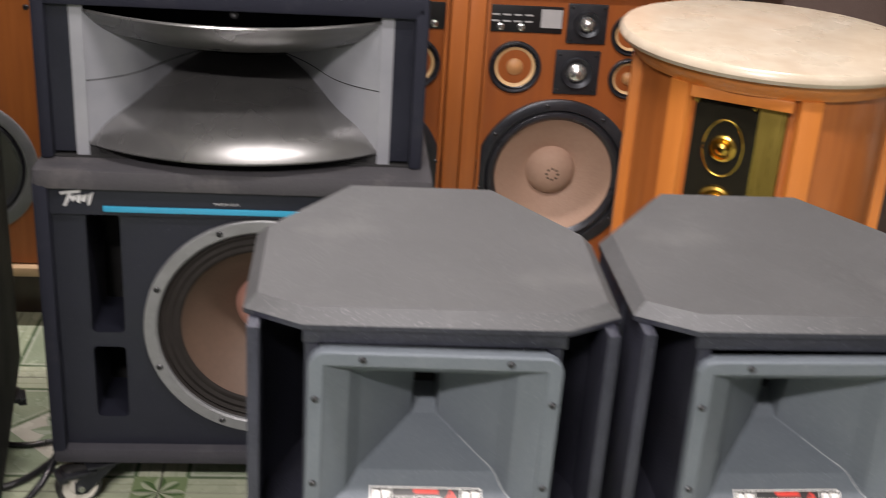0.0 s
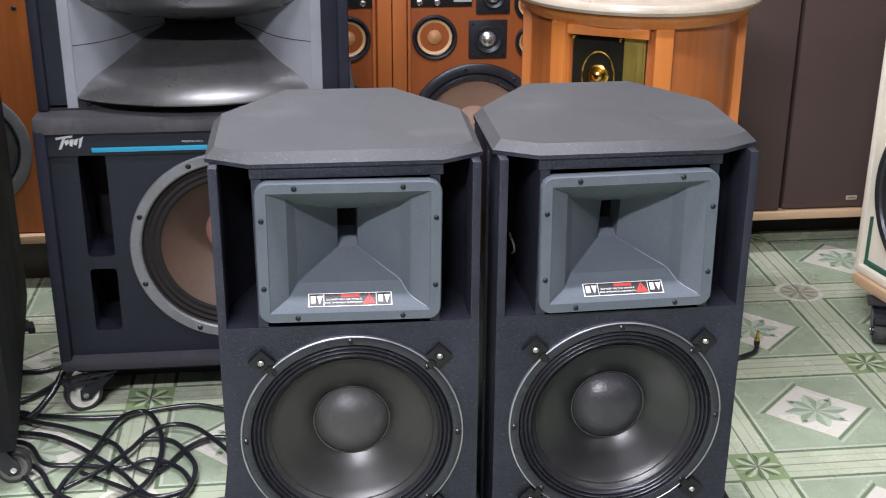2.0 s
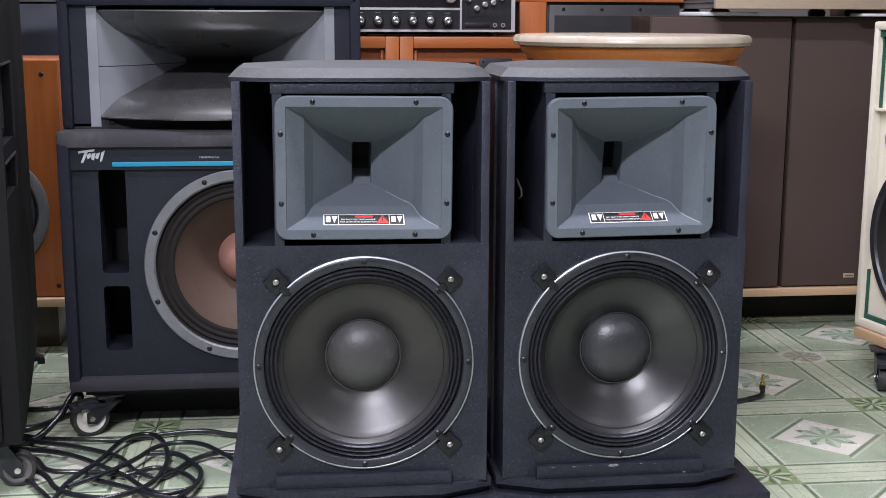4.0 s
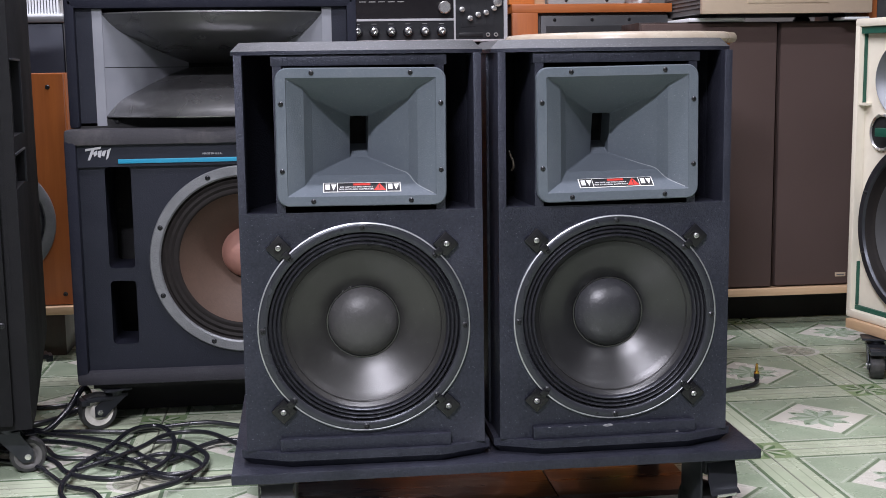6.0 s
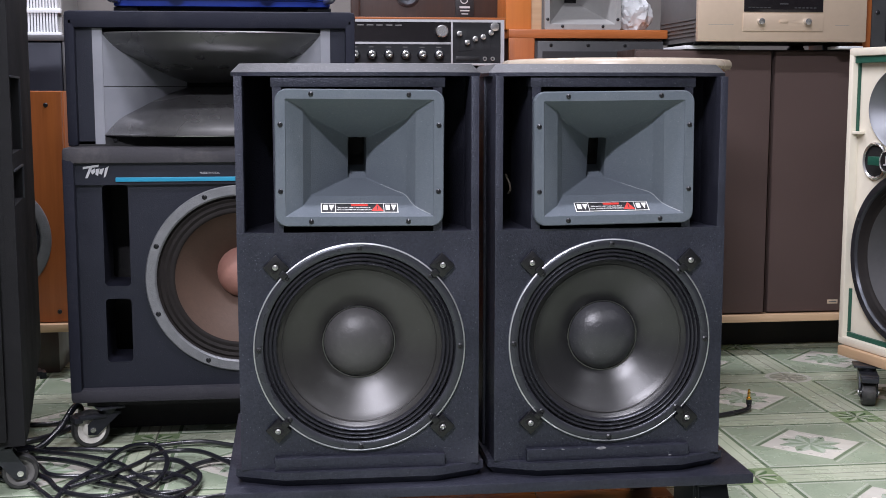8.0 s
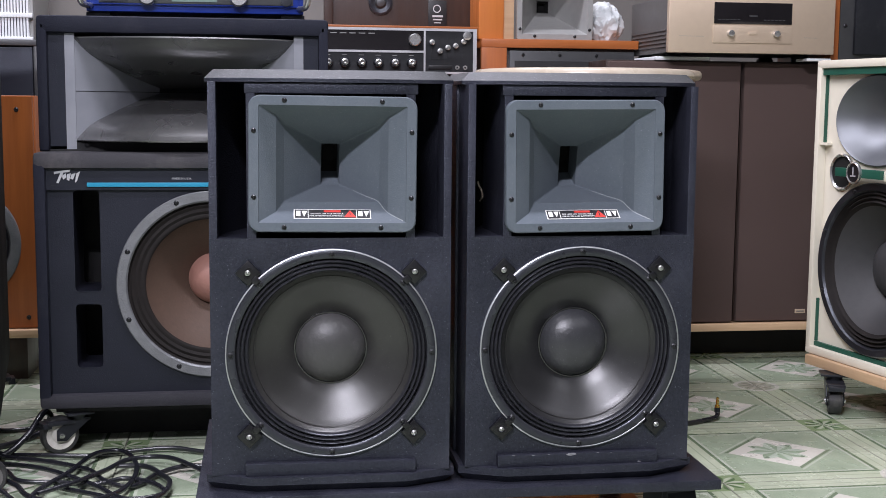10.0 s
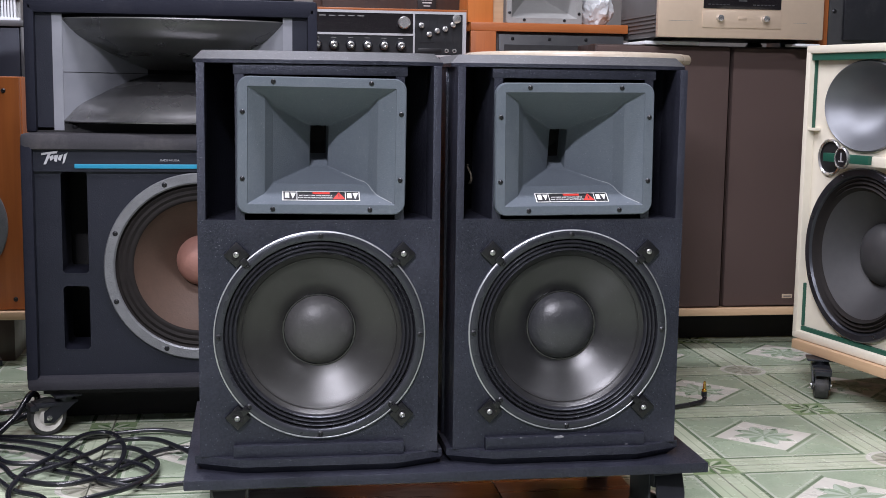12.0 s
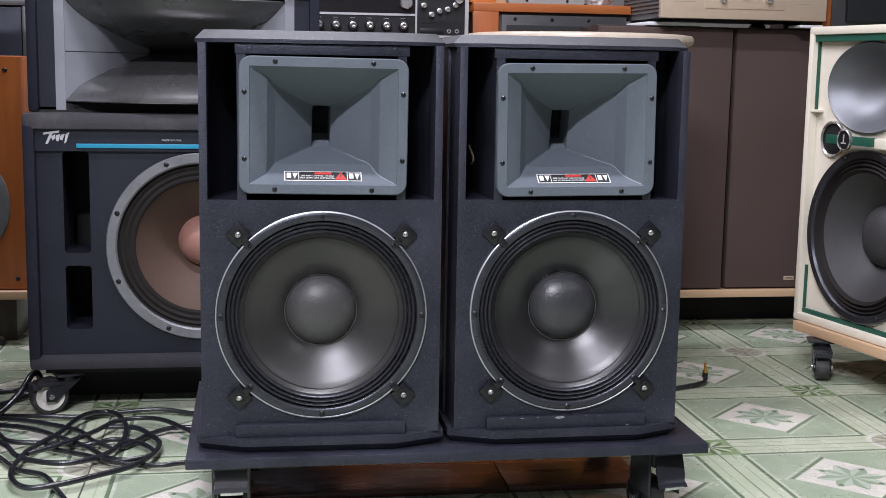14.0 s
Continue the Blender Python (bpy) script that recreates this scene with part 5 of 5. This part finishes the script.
def small_horn():
    t = thing("horn", pose(0.845, 2.755, 0.930), "grey cast square horn standing in a honey-wood box", "horn")
    part("box_side", boxes((-0.225, -0.150, 0.01, 0.36, 0.0, 0.36), bevel=0.003), LIGHT_WOOD, t)
    part("inner_strip", boxes((-0.150, -0.118, 0.02, 0.36, 0.0, 0.36), bevel=0.002), PINE, t)
    part("flange", loft([(0.113, 0.105, 0.004, 0.014), (0.113, 0.105, 0.004, 0.0), (0.098, 0.090, 0.002, 0.0), (0.09, 0.082, 0.002, 0.02), (0.018, 0.018, 0.002, 0.17)], 0, 0, 0.106), GREY_FLAT_HORN, t, "grey cast horn with square mouth", smooth=12)
    part("throat", loft([(0.018, 0.018, 0.002, 0.17), (0.012, 0.012, 0.002, 0.2)], 0, 0, 0.106, cap=True), THROAT, t)
    screws(t, [(-0.104, 0.03), (0.104, 0.03), (-0.06, 0.010), (0.06, 0.010)], 0.0045, 0.0)
    return t


small_horn()


def crumpled(name, m, sx, sy, sz, mat, label, category):
    bm = bmesh.new()
    bmesh.ops.create_icosphere(bm, subdivisions=4, radius=1.0)
    for v in bm.verts:
        p = v.co.copy()
        k = 1 + 0.16 * noise.noise(p * 2.6) + 0.14 * abs(noise.noise(p * 6.0)) + 0.06 * noise.noise(p * 15)
        v.co = Vector((p.x * sx * k, p.y * sy * k, max(p.z * k, -0.82) * sz))
    bmesh.ops.translate(bm, verts=bm.verts, vec=(0, 0, 0.82 * sz))
    ob = solo(name, bm, mat, label, category, smooth=20)
    ob.matrix_basis = m
    return ob


crumpled("plastic_bag", pose(1.012, 2.83, 0.9305), 0.055, 0.05, 0.062, BAG, "crumpled clear plastic bag on the wooden box", "bag")


def leaning_cabinet():
    t = thing("black_loudspeaker", pose(1.807, 2.50, 0.8695), "black loudspeaker with grey frame standing on the brown loudspeakers", "loudspeaker")
    part("cabinet", boxes((-0.20, 0.22, 0.01, 0.34, 0.0, 0.50), bevel=0.008), GREY_PANEL, t)
    part("grille", boxes((-0.158, 0.195, -0.004, 0.0095, 0.020, 0.480), bevel=0.003), BLACK_PLASTIC, t)
    screws(t, [(-0.182, 0.10), (-0.182, 0.40)], 0.006, 0.0095)
    return t


leaning_cabinet()
solo("wood_post", boxes((1.578, 1.603, 2.50, 2.86, 0.8695, 1.40), bevel=0.003), ORANGE_WOOD, "upright walnut board behind the amplifier", "board")


# ---- cream loudspeaker on its trolley ----
def cream_speaker():
    t = thing("cream_loudspeaker", pose(1.364, 2.120, 0, 0, 0, -79), "cream loudspeaker with green trim, metal horn and large woofer", "loudspeaker")
    W, Z0, Z1, D = 0.460, 0.120, 0.857, 0.38
    part("top_panel", boxes((0, W, 0, D, Z1 - 0.020, Z1), bevel=0.006), CREAM_PAINT, t)
    part("bottom_panel", boxes((0, W, 0, D, Z0, Z0 + 0.020), bevel=0.006), CREAM_PAINT, t)
    part("side_panel", boxes((0, 0.018, 0.0005, D - 0.001, Z0 + 0.012, Z1 - 0.012), bevel=0.005), CREAM_PAINT, t)
    part("side_panel", boxes((W - 0.018, W, 0.0005, D - 0.001, Z0 + 0.012, Z1 - 0.012), bevel=0.005), CREAM_PAINT, t)
    part("back_panel", boxes((0.018, W - 0.018, D - 0.02, D - 0.002, Z0 + 0.02, Z1 - 0.02)), CREAM_PAINT, t)
    yb = 0.022
    part("lower_baffle", holed(0.018, W - 0.018, Z0 + 0.020, 0.585, 0.230, 0.360, 0.185, yb, yb + 0.018), CREAM_PAINT, t)
    upper = holed(-0.199 / 1.42, (W - 0.235) / 1.42, 0.585, Z1 - 0.02, 0.0, 0.712, 0.104, yb, yb + 0.018)
    bmesh.ops.transform(upper, matrix=Matrix.Translation((0.217, 0, 0)) @ Matrix.Diagonal((1.42, 1, 1, 1)), verts=upper.verts)
    part("upper_baffle", upper, CREAM_PAINT, t)
    part("top_trim", boxes((0.018, W - 0.018, 0.006, yb, Z1 - 0.036, Z1 - 0.020)), GREEN_TRIM, t, "dark green inset trim")
    part("side_trim", boxes((0.018, 0.0225, 0.015, yb, 0.655, Z1 - 0.036)), GREEN_TRIM, t)
    part("bottom_trim", boxes((0.018, W - 0.018, 0.014, yb, Z0 + 0.020, Z0 + 0.031)), GREEN_TRIM, t)
    part("side_trim", boxes((0.018, 0.0225, 0.015, yb, Z0 + 0.033, 0.262)), GREEN_TRIM, t)
    part("ledge", boxes((0.018, 0.045, 0.004, yb, 0.648, 0.6545), bevel=0.001), CREAM_PAINT, t)
    h = part("horn", lathe([(0.108, 0.0), (0.108, -0.006), (0.105, -0.009), (0.100, -0.003), (0.088, 0.022), (0.068, 0.045), (0.046, 0.066), (0.025, 0.085), (0.012, 0.10)], 80, 0.217, yb, 0.712, sx=1.42), SPUN, t, "wide spun metal horn")
    part("throat", lathe([(0.0122, 0.10), (0, 0.11)], 24, 0.217, yb, 0.712, sx=1.42), THROAT, h)
    p = part("port", lathe([(0.045, 0.0), (0.045, -0.006), (0.042, -0.008), (0.038, -0.005), (0.036, 0.02)], 48, 0.093, yb, 0.585), KNOB, t, "chrome-ringed round port")
    part("port_tube", lathe([(0.0375, -0.004), (0.036, -0.001), (0.0, -0.0005)], 40, 0.093, yb, 0.585), THROAT, p)
    part("green_bar", boxes((0.105, 0.270, yb - 0.034, yb - 0.014, 0.577, 0.597), bevel=0.001), GREEN_TRIM, t, "dark green wooden bar")
    part("bar_end", boxes((0.270, 0.38, yb - 0.024, yb - 0.002, 0.573, 0.597), bevel=0.002), CREAM_PAINT, t)
    b = part("badge", lathe([(0.026, 0.0), (0.026, -0.005), (0.023, -0.007), (0.022, -0.004), (0, -0.004)], 36, 0.180, yb - 0.034, 0.588), KNOB, t, "round black badge with chrome edge")
    part("badge_face", lathe([(0.0215, -0.0045), (0, -0.005)], 32, 0.180, yb - 0.034, 0.588), BLACK_INK, b)
    part("badge_mark", boxes((0.1785, 0.1815, yb - 0.0402, yb - 0.0385, 0.580, 0.601), (0.171, 0.189, yb - 0.0402, yb - 0.0385, 0.579, 0.582)), LOGO, b)
    w = driver(t, 0.230, yb, 0.360, [
        ("frame", [(0.207, 0.001), (0.207, -0.010), (0.204, -0.013), (0.190, -0.012), (0.184, -0.004)], BLACK_PLASTIC, ""),
        ("surround", [(0.185, -0.004), (0.181, -0.010), (0.176, -0.003), (0.171, -0.010), (0.166, -0.003), (0.161, -0.010), (0.156, -0.002), (0.152, 0.0)], SURROUND, "ribbed black surround"),
        ("cone", [(0.153, -0.001), (0.115, 0.030), (0.072, 0.062)], PA_CONE, "charcoal cone"),
        ("dust_cap", [(0.075, 0.060), (0.068, 0.046), (0.050, 0.034), (0.025, 0.027), (0, 0.025)], PA_CONE, "charcoal dust cap"),
    ], "woofer", "fifteen inch black woofer with ribbed surround", 96)
    screws(w, [(0.230 + 0.196 * math.cos(radians(a)), 0.360 + 0.196 * math.sin(radians(a))) for a in range(22, 382, 45)], 0.005, yb - 0.0125)
    part("trolley_board", boxes((0.018, W - 0.004, -0.012, D, Z0 - 0.025, Z0 - 0.0005), bevel=0.003), PINE, t, "raw wooden trolley board")
    for cx, cy, tu in ((0.130, -0.005, 239), (W - 0.07, 0.055, 20), (0.085, D - 0.06, 100), (W - 0.07, D - 0.06, -30)):
        caster(t, cx, cy, Z0 - 0.0255, 0.032, tu, GREY_PANEL, 0.030, True)
    return t


cream_speaker()


# ---- things at the left ----
def tall_black_speaker():
    t = thing("tall_loudspeaker", pose(-0.498, 1.50, 0, 0, 0, 7.8), "tall black plastic stage loudspeaker with recessed handles", "loudspeaker")
    turned = Matrix(((0, 0, 1, 0), (1, 0, 0, 0), (0, 1, 0, 0), (0, 0, 0, 1)))

    def slab(x0, x1, *outlines):
        """Upright slabs across x with outlines in y and z."""
        bm = bmesh.new()
        for pts in outlines:
            one = mesh_of("slab", prism(pts, x0, x1), MATT_BLACK, 0)
            bm.from_mesh(one)
            bpy.data.meshes.remove(one)
        bmesh.ops.transform(bm, matrix=turned, verts=bm.verts)
        return bm
    ya, yb = 0.012, 0.205
    part("cabinet", slab(-0.45, -0.020, [(0, 0.100), (0.10, 0.100), (0.535, 0.180), (0.535, 1.25), (0, 1.25)]), MATT_BLACK, t)
    part("side_panel", slab(-0.0205, 0.0, [(0, 0.100), (ya, 0.100), (ya, 1.25), (0, 1.25)], [(ya, 0.100), (0.10, 0.100), (yb, 0.1193), (yb, 0.545), (ya, 0.545)],
                            [(ya, 0.608), (yb, 0.608), (yb, 0.640), (ya, 0.640)], [(ya, 0.778), (yb, 0.778), (yb, 1.25), (ya, 1.25)], [(yb, 0.1193), (0.535, 0.180), (0.535, 1.25), (yb, 1.25)]),
         MATT_BLACK, t, "black plastic side with recessed handle cups")
    for z0, z1 in ((0.640, 0.778), (0.545, 0.608)):
        h = part("handle_recess", boxes((-0.0198, -0.015, ya + 0.002, yb - 0.002, z0 + 0.002, z1 - 0.002)), BLACK_PLASTIC, t)
        part("handle_hole", boxes((-0.0155, -0.0135, ya + 0.05, yb - 0.02, z0 + 0.018, z1 - 0.016)), THROAT, h)
        part("handle_rim", boxes((-0.001, 0.0035, ya - 0.004, yb + 0.004, z1 - 0.001, z1 + 0.003), (-0.001, 0.0035, yb, yb + 0.004, z0 - 0.002, z1), bevel=0.001), BLACK_PLASTIC, h)
    part("front_grille", boxes((-0.42, -0.03, -0.012, 0.001, 0.11, 1.21), bevel=0.006), MATT_BLACK, t)
    screws(t, [(-0.04, 0.9), (-0.04, 0.3)], 0.006, -0.012)
    for cx, cy, tu, top, r in ((-0.052, 0.062, -86, 0.0995, 0.034), (-0.38, 0.06, 80, 0.0995, 0.034), (-0.06, 0.46, 100, 0.158, 0.050), (-0.38, 0.46, 60, 0.158, 0.050)):
        caster(t, cx, cy, top, r, tu, AMP_SIDE, 0.024)
    return t


tall_black_speaker()


def left_wood_speaker():
    t = thing("wooden_loudspeaker", pose(-0.80, 2.50, 0.146), "orange-veneered wooden loudspeaker with a grey-ringed woofer, on a plank", "loudspeaker")
    part("cabinet", boxes((-0.21, 0.212, 0.02, 0.33, 0.0, 0.608), bevel=0.004), ORANGE_WOOD, t)
    part("baffle", holed(-0.207, 0.209, 0.003, 0.605, 0.02, 0.225, 0.12, 0.0, 0.0195), ORANGE_WOOD, t)
    w = driver(t, 0.02, 0.0, 0.225, [
        ("frame", [(0.152, 0.001), (0.152, -0.007), (0.148, -0.009), (0.128, -0.008), (0.122, 0.0)], CAST_RING, ""),
        ("surround", [(0.123, 0.0), (0.117, -0.006), (0.108, -0.001)], PLEAT, ""),
        ("cone", [(0.109, -0.001), (0.08, 0.008), (0.04, 0.0185)], CONE, ""),
        ("dust_cap", [(0.042, 0.0185), (0.03, 0.010), (0, 0.006)], CAP, ""),
    ], "woofer", "woofer with grey ring", 64)
    part("tweeter", lathe([(0.05, 0.0), (0.05, -0.005), (0.03, -0.004), (0.015, -0.010), (0, -0.012)], 40, 0.02, 0.0, 0.47), BLACK_PLASTIC, t)
    screws(t, [(0.170, 0.572), (0.185, 0.03)], 0.006, -0.0005)
    return t


left_wood_speaker()
solo("plank", boxes((-1.15, -0.575, 2.48, 2.85, 0.124, 0.1455), bevel=0.003), PINE, "pale pine plank under the orange loudspeaker", "plank")
for px in (-1.05, -0.68):
    solo("support_block", boxes((px - 0.05, px + 0.05, 2.55, 2.82, 0.0, 0.1235), bevel=0.003), DARK_WOOD, "dark block under the pine plank", "block")


def white_cooler():
    t = thing("air_cooler", pose(-0.95, 3.02, 0.9175), "white plastic appliance with upright front louvres", "appliance")
    part("case", boxes((-0.30, 0.275, 0.02, 0.30, 0.0, 0.40), bevel=0.01), GREY_FLAT_HORN, t)
    LOUVRE = mesh_of("louvre", boxes((0.0, 0.0056, 0.0, 0.021, 0.008, 0.380)), WHITE_PLASTIC, 0)
    for i in range(63):
        fin = new("louvre", LOUVRE)
        fin.parent, fin.location = t, (-0.288 + i * 0.0088, 0, 0)
    for za, zb in ((0.0, 0.010), (0.066, 0.080), (0.378, 0.400)):
        part("frame", boxes((-0.30, 0.275, -0.004, 0.02, za, zb), bevel=0.002), WHITE_PLASTIC, t)
    return t


white_cooler()


def dark_stack():
    t = thing("dark_cabinet", pose(-0.92, 2.95, 0), "dark grey cabinet under the white appliance", "cabinet")
    part("carcass", boxes((-0.40, 0.27, 0.01, 0.40, 0.0, 0.917), bevel=0.006), BAFFLE, t)
    part("front", boxes((-0.385, 0.255, 0.0, 0.0095, 0.02, 0.895), bevel=0.004), BAFFLE, t)
    part("front_edge", boxes((-0.40, 0.27, -0.006, 0.0095, 0.899, 0.9165), (-0.40, -0.388, -0.006, 0.0095, 0.0, 0.897), (0.258, 0.27, -0.006, 0.0095, 0.0, 0.897), bevel=0.002), GREY_PANEL, t, "grey edge strip")
    return t


dark_stack()


# ---- cables ----
def loose_cable(name, pts, r, label):
    return solo(name, tube(pts, r), RUBBER, label, "cable", smooth=80)


def on_floor(points, z, seed):
    """Floor points of a cable, each lifted a little where strands lie over one another."""
    g = random.Random(seed)
    return [(x, y, z + g.uniform(0.0, 0.005)) for x, y in points]


CABLE = "black rubber cable lying in loose loops on the floor"
loose_cable("cable", on_floor([(-0.60, 1.66), (-0.487, 1.577), (-0.44, 1.493), (-0.385, 1.446), (-0.329, 1.44), (-0.278, 1.494), (-0.257, 1.572), (-0.257, 1.648), (-0.281, 1.742), (-0.311, 1.777), (-0.353, 1.739), (-0.387, 1.623), (-0.423, 1.517), (-0.434, 1.419), (-0.42, 1.348), (-0.388, 1.315), (-0.332, 1.324), (-0.273, 1.363), (-0.227, 1.406), (-0.192, 1.468), (-0.184, 1.538), (-0.202, 1.595), (-0.24, 1.647), (-0.30, 1.66)], 0.014, 3), 0.0052, CABLE)
loose_cable("cable", on_floor([(-0.70, 1.80), (-0.561, 1.78), (-0.523, 1.761), (-0.442, 1.722), (-0.353, 1.658), (-0.31, 1.577), (-0.258, 1.55), (-0.21, 1.624), (-0.167, 1.656), (-0.121, 1.659), (-0.02, 1.64)], 0.008, 5), 0.0050, CABLE)
loose_cable("cable", on_floor([(-0.70, 1.83), (-0.567, 1.812), (-0.53, 1.798), (-0.438, 1.772), (-0.352, 1.775), (-0.283, 1.792), (-0.2, 1.80), (-0.114, 1.77), (0.02, 1.74), (0.10, 1.73)], 0.0065, 9), 0.0048, "black cable stretched along the floor")
loose_cable("cable", on_floor([(-0.42, 1.49), (-0.36, 1.545), (-0.314, 1.615), (-0.283, 1.681), (-0.239, 1.707), (-0.191, 1.682), (-0.141, 1.614), (-0.093, 1.538), (-0.02, 1.47)], 0.019, 21), 0.0048, CABLE)
loose_cable("cable", on_floor([(-0.66, 1.70), (-0.528, 1.675), (-0.474, 1.594), (-0.402, 1.583), (-0.324, 1.566), (-0.273, 1.589), (-0.214, 1.55), (-0.192, 1.477), (-0.259, 1.458), (-0.321, 1.542), (-0.373, 1.602), (-0.438, 1.666), (-0.513, 1.713), (-0.66, 1.74)], 0.0105, 12), 0.0050, CABLE)
loose_cable("cable", on_floor([(-0.40, 1.56), (-0.316, 1.498), (-0.269, 1.459), (-0.226, 1.443), (-0.173, 1.429), (-0.127, 1.44), (-0.02, 1.45)], 0.0065, 17), 0.0048, CABLE)
loose_cable("cable", on_floor([(-0.64, 1.63), (-0.515, 1.562), (-0.473, 1.505), (-0.429, 1.434), (-0.377, 1.397), (-0.345, 1.32), (-0.317, 1.258)], 0.0065, 19), 0.0048, CABLE)
loose_cable("cable", [(-0.78, 1.84, 0.006), (-0.58, 1.86, 0.006), (-0.50, 1.95, 0.010), (-0.47, 1.93, 0.05), (-0.475, 1.88, 0.075), (-0.50, 1.82, 0.04), (-0.55, 1.78, 0.008), (-0.66, 1.76, 0.006), (-0.80, 1.74, 0.006)], 0.007, "thick black cable looped beside the bass cabinet")
loose_cable("cable", [(-0.90, 2.05, 0.006), (-0.70, 2.02, 0.006), (-0.56, 2.00, 0.006), (-0.44, 2.06, 0.006), (-0.30, 2.10, 0.006)], 0.0055, "black cable running under the bass cabinet")
solo("loose_wire", tube([(0.346, 1.175, 0.618), (0.347, 1.168, 0.612), (0.350, 1.162, 0.604), (0.351, 1.162, 0.594), (0.349, 1.168, 0.588)], 0.0018), OLD_WIRE, "pale wire end hanging beside the horn", "wire")
jack = thing("jack_cable", pose(0, 0, 0), "black cable with a gold jack plug pointing up", "cable")
part("lead", tube([(0.72, 1.78, 0.006), (0.86, 1.845, 0.006), (0.98, 1.89, 0.006), (1.048, 1.92, 0.007), (1.066, 1.938, 0.010), (1.068, 1.944, 0.016)], 0.0055), RUBBER, jack)
part("sleeve", lathe([(0.0055, 0.014), (0.0070, 0.017), (0.0070, 0.027), (0, 0.027)], 16, 1.068, 1.945, 0, "z"), BLACK_PLASTIC, jack)
part("plug", lathe([(0.0058, 0.027), (0.0058, 0.032), (0.0036, 0.033), (0.0036, 0.044), (0.0027, 0.047), (0.0036, 0.050), (0, 0.053)], 16, 1.068, 1.945, 0, "z"), GOLD, jack, "gold plug")


# ---- floor tiles ----
TILE_MESH = mesh_of("tile", boxes((-0.1994, 0.1994, -0.1994, 0.1994, -0.0065, 0.0), bevel=0.0012), TILE, 0)
for i in range(17):
    for j in range(15):
        ob = new("tile", TILE_MESH)
        ob.parent = floor
        ob.location = (X0 + 0.2 + 0.4 * i, Y0 + 0.2 + 0.4 * j, 0)
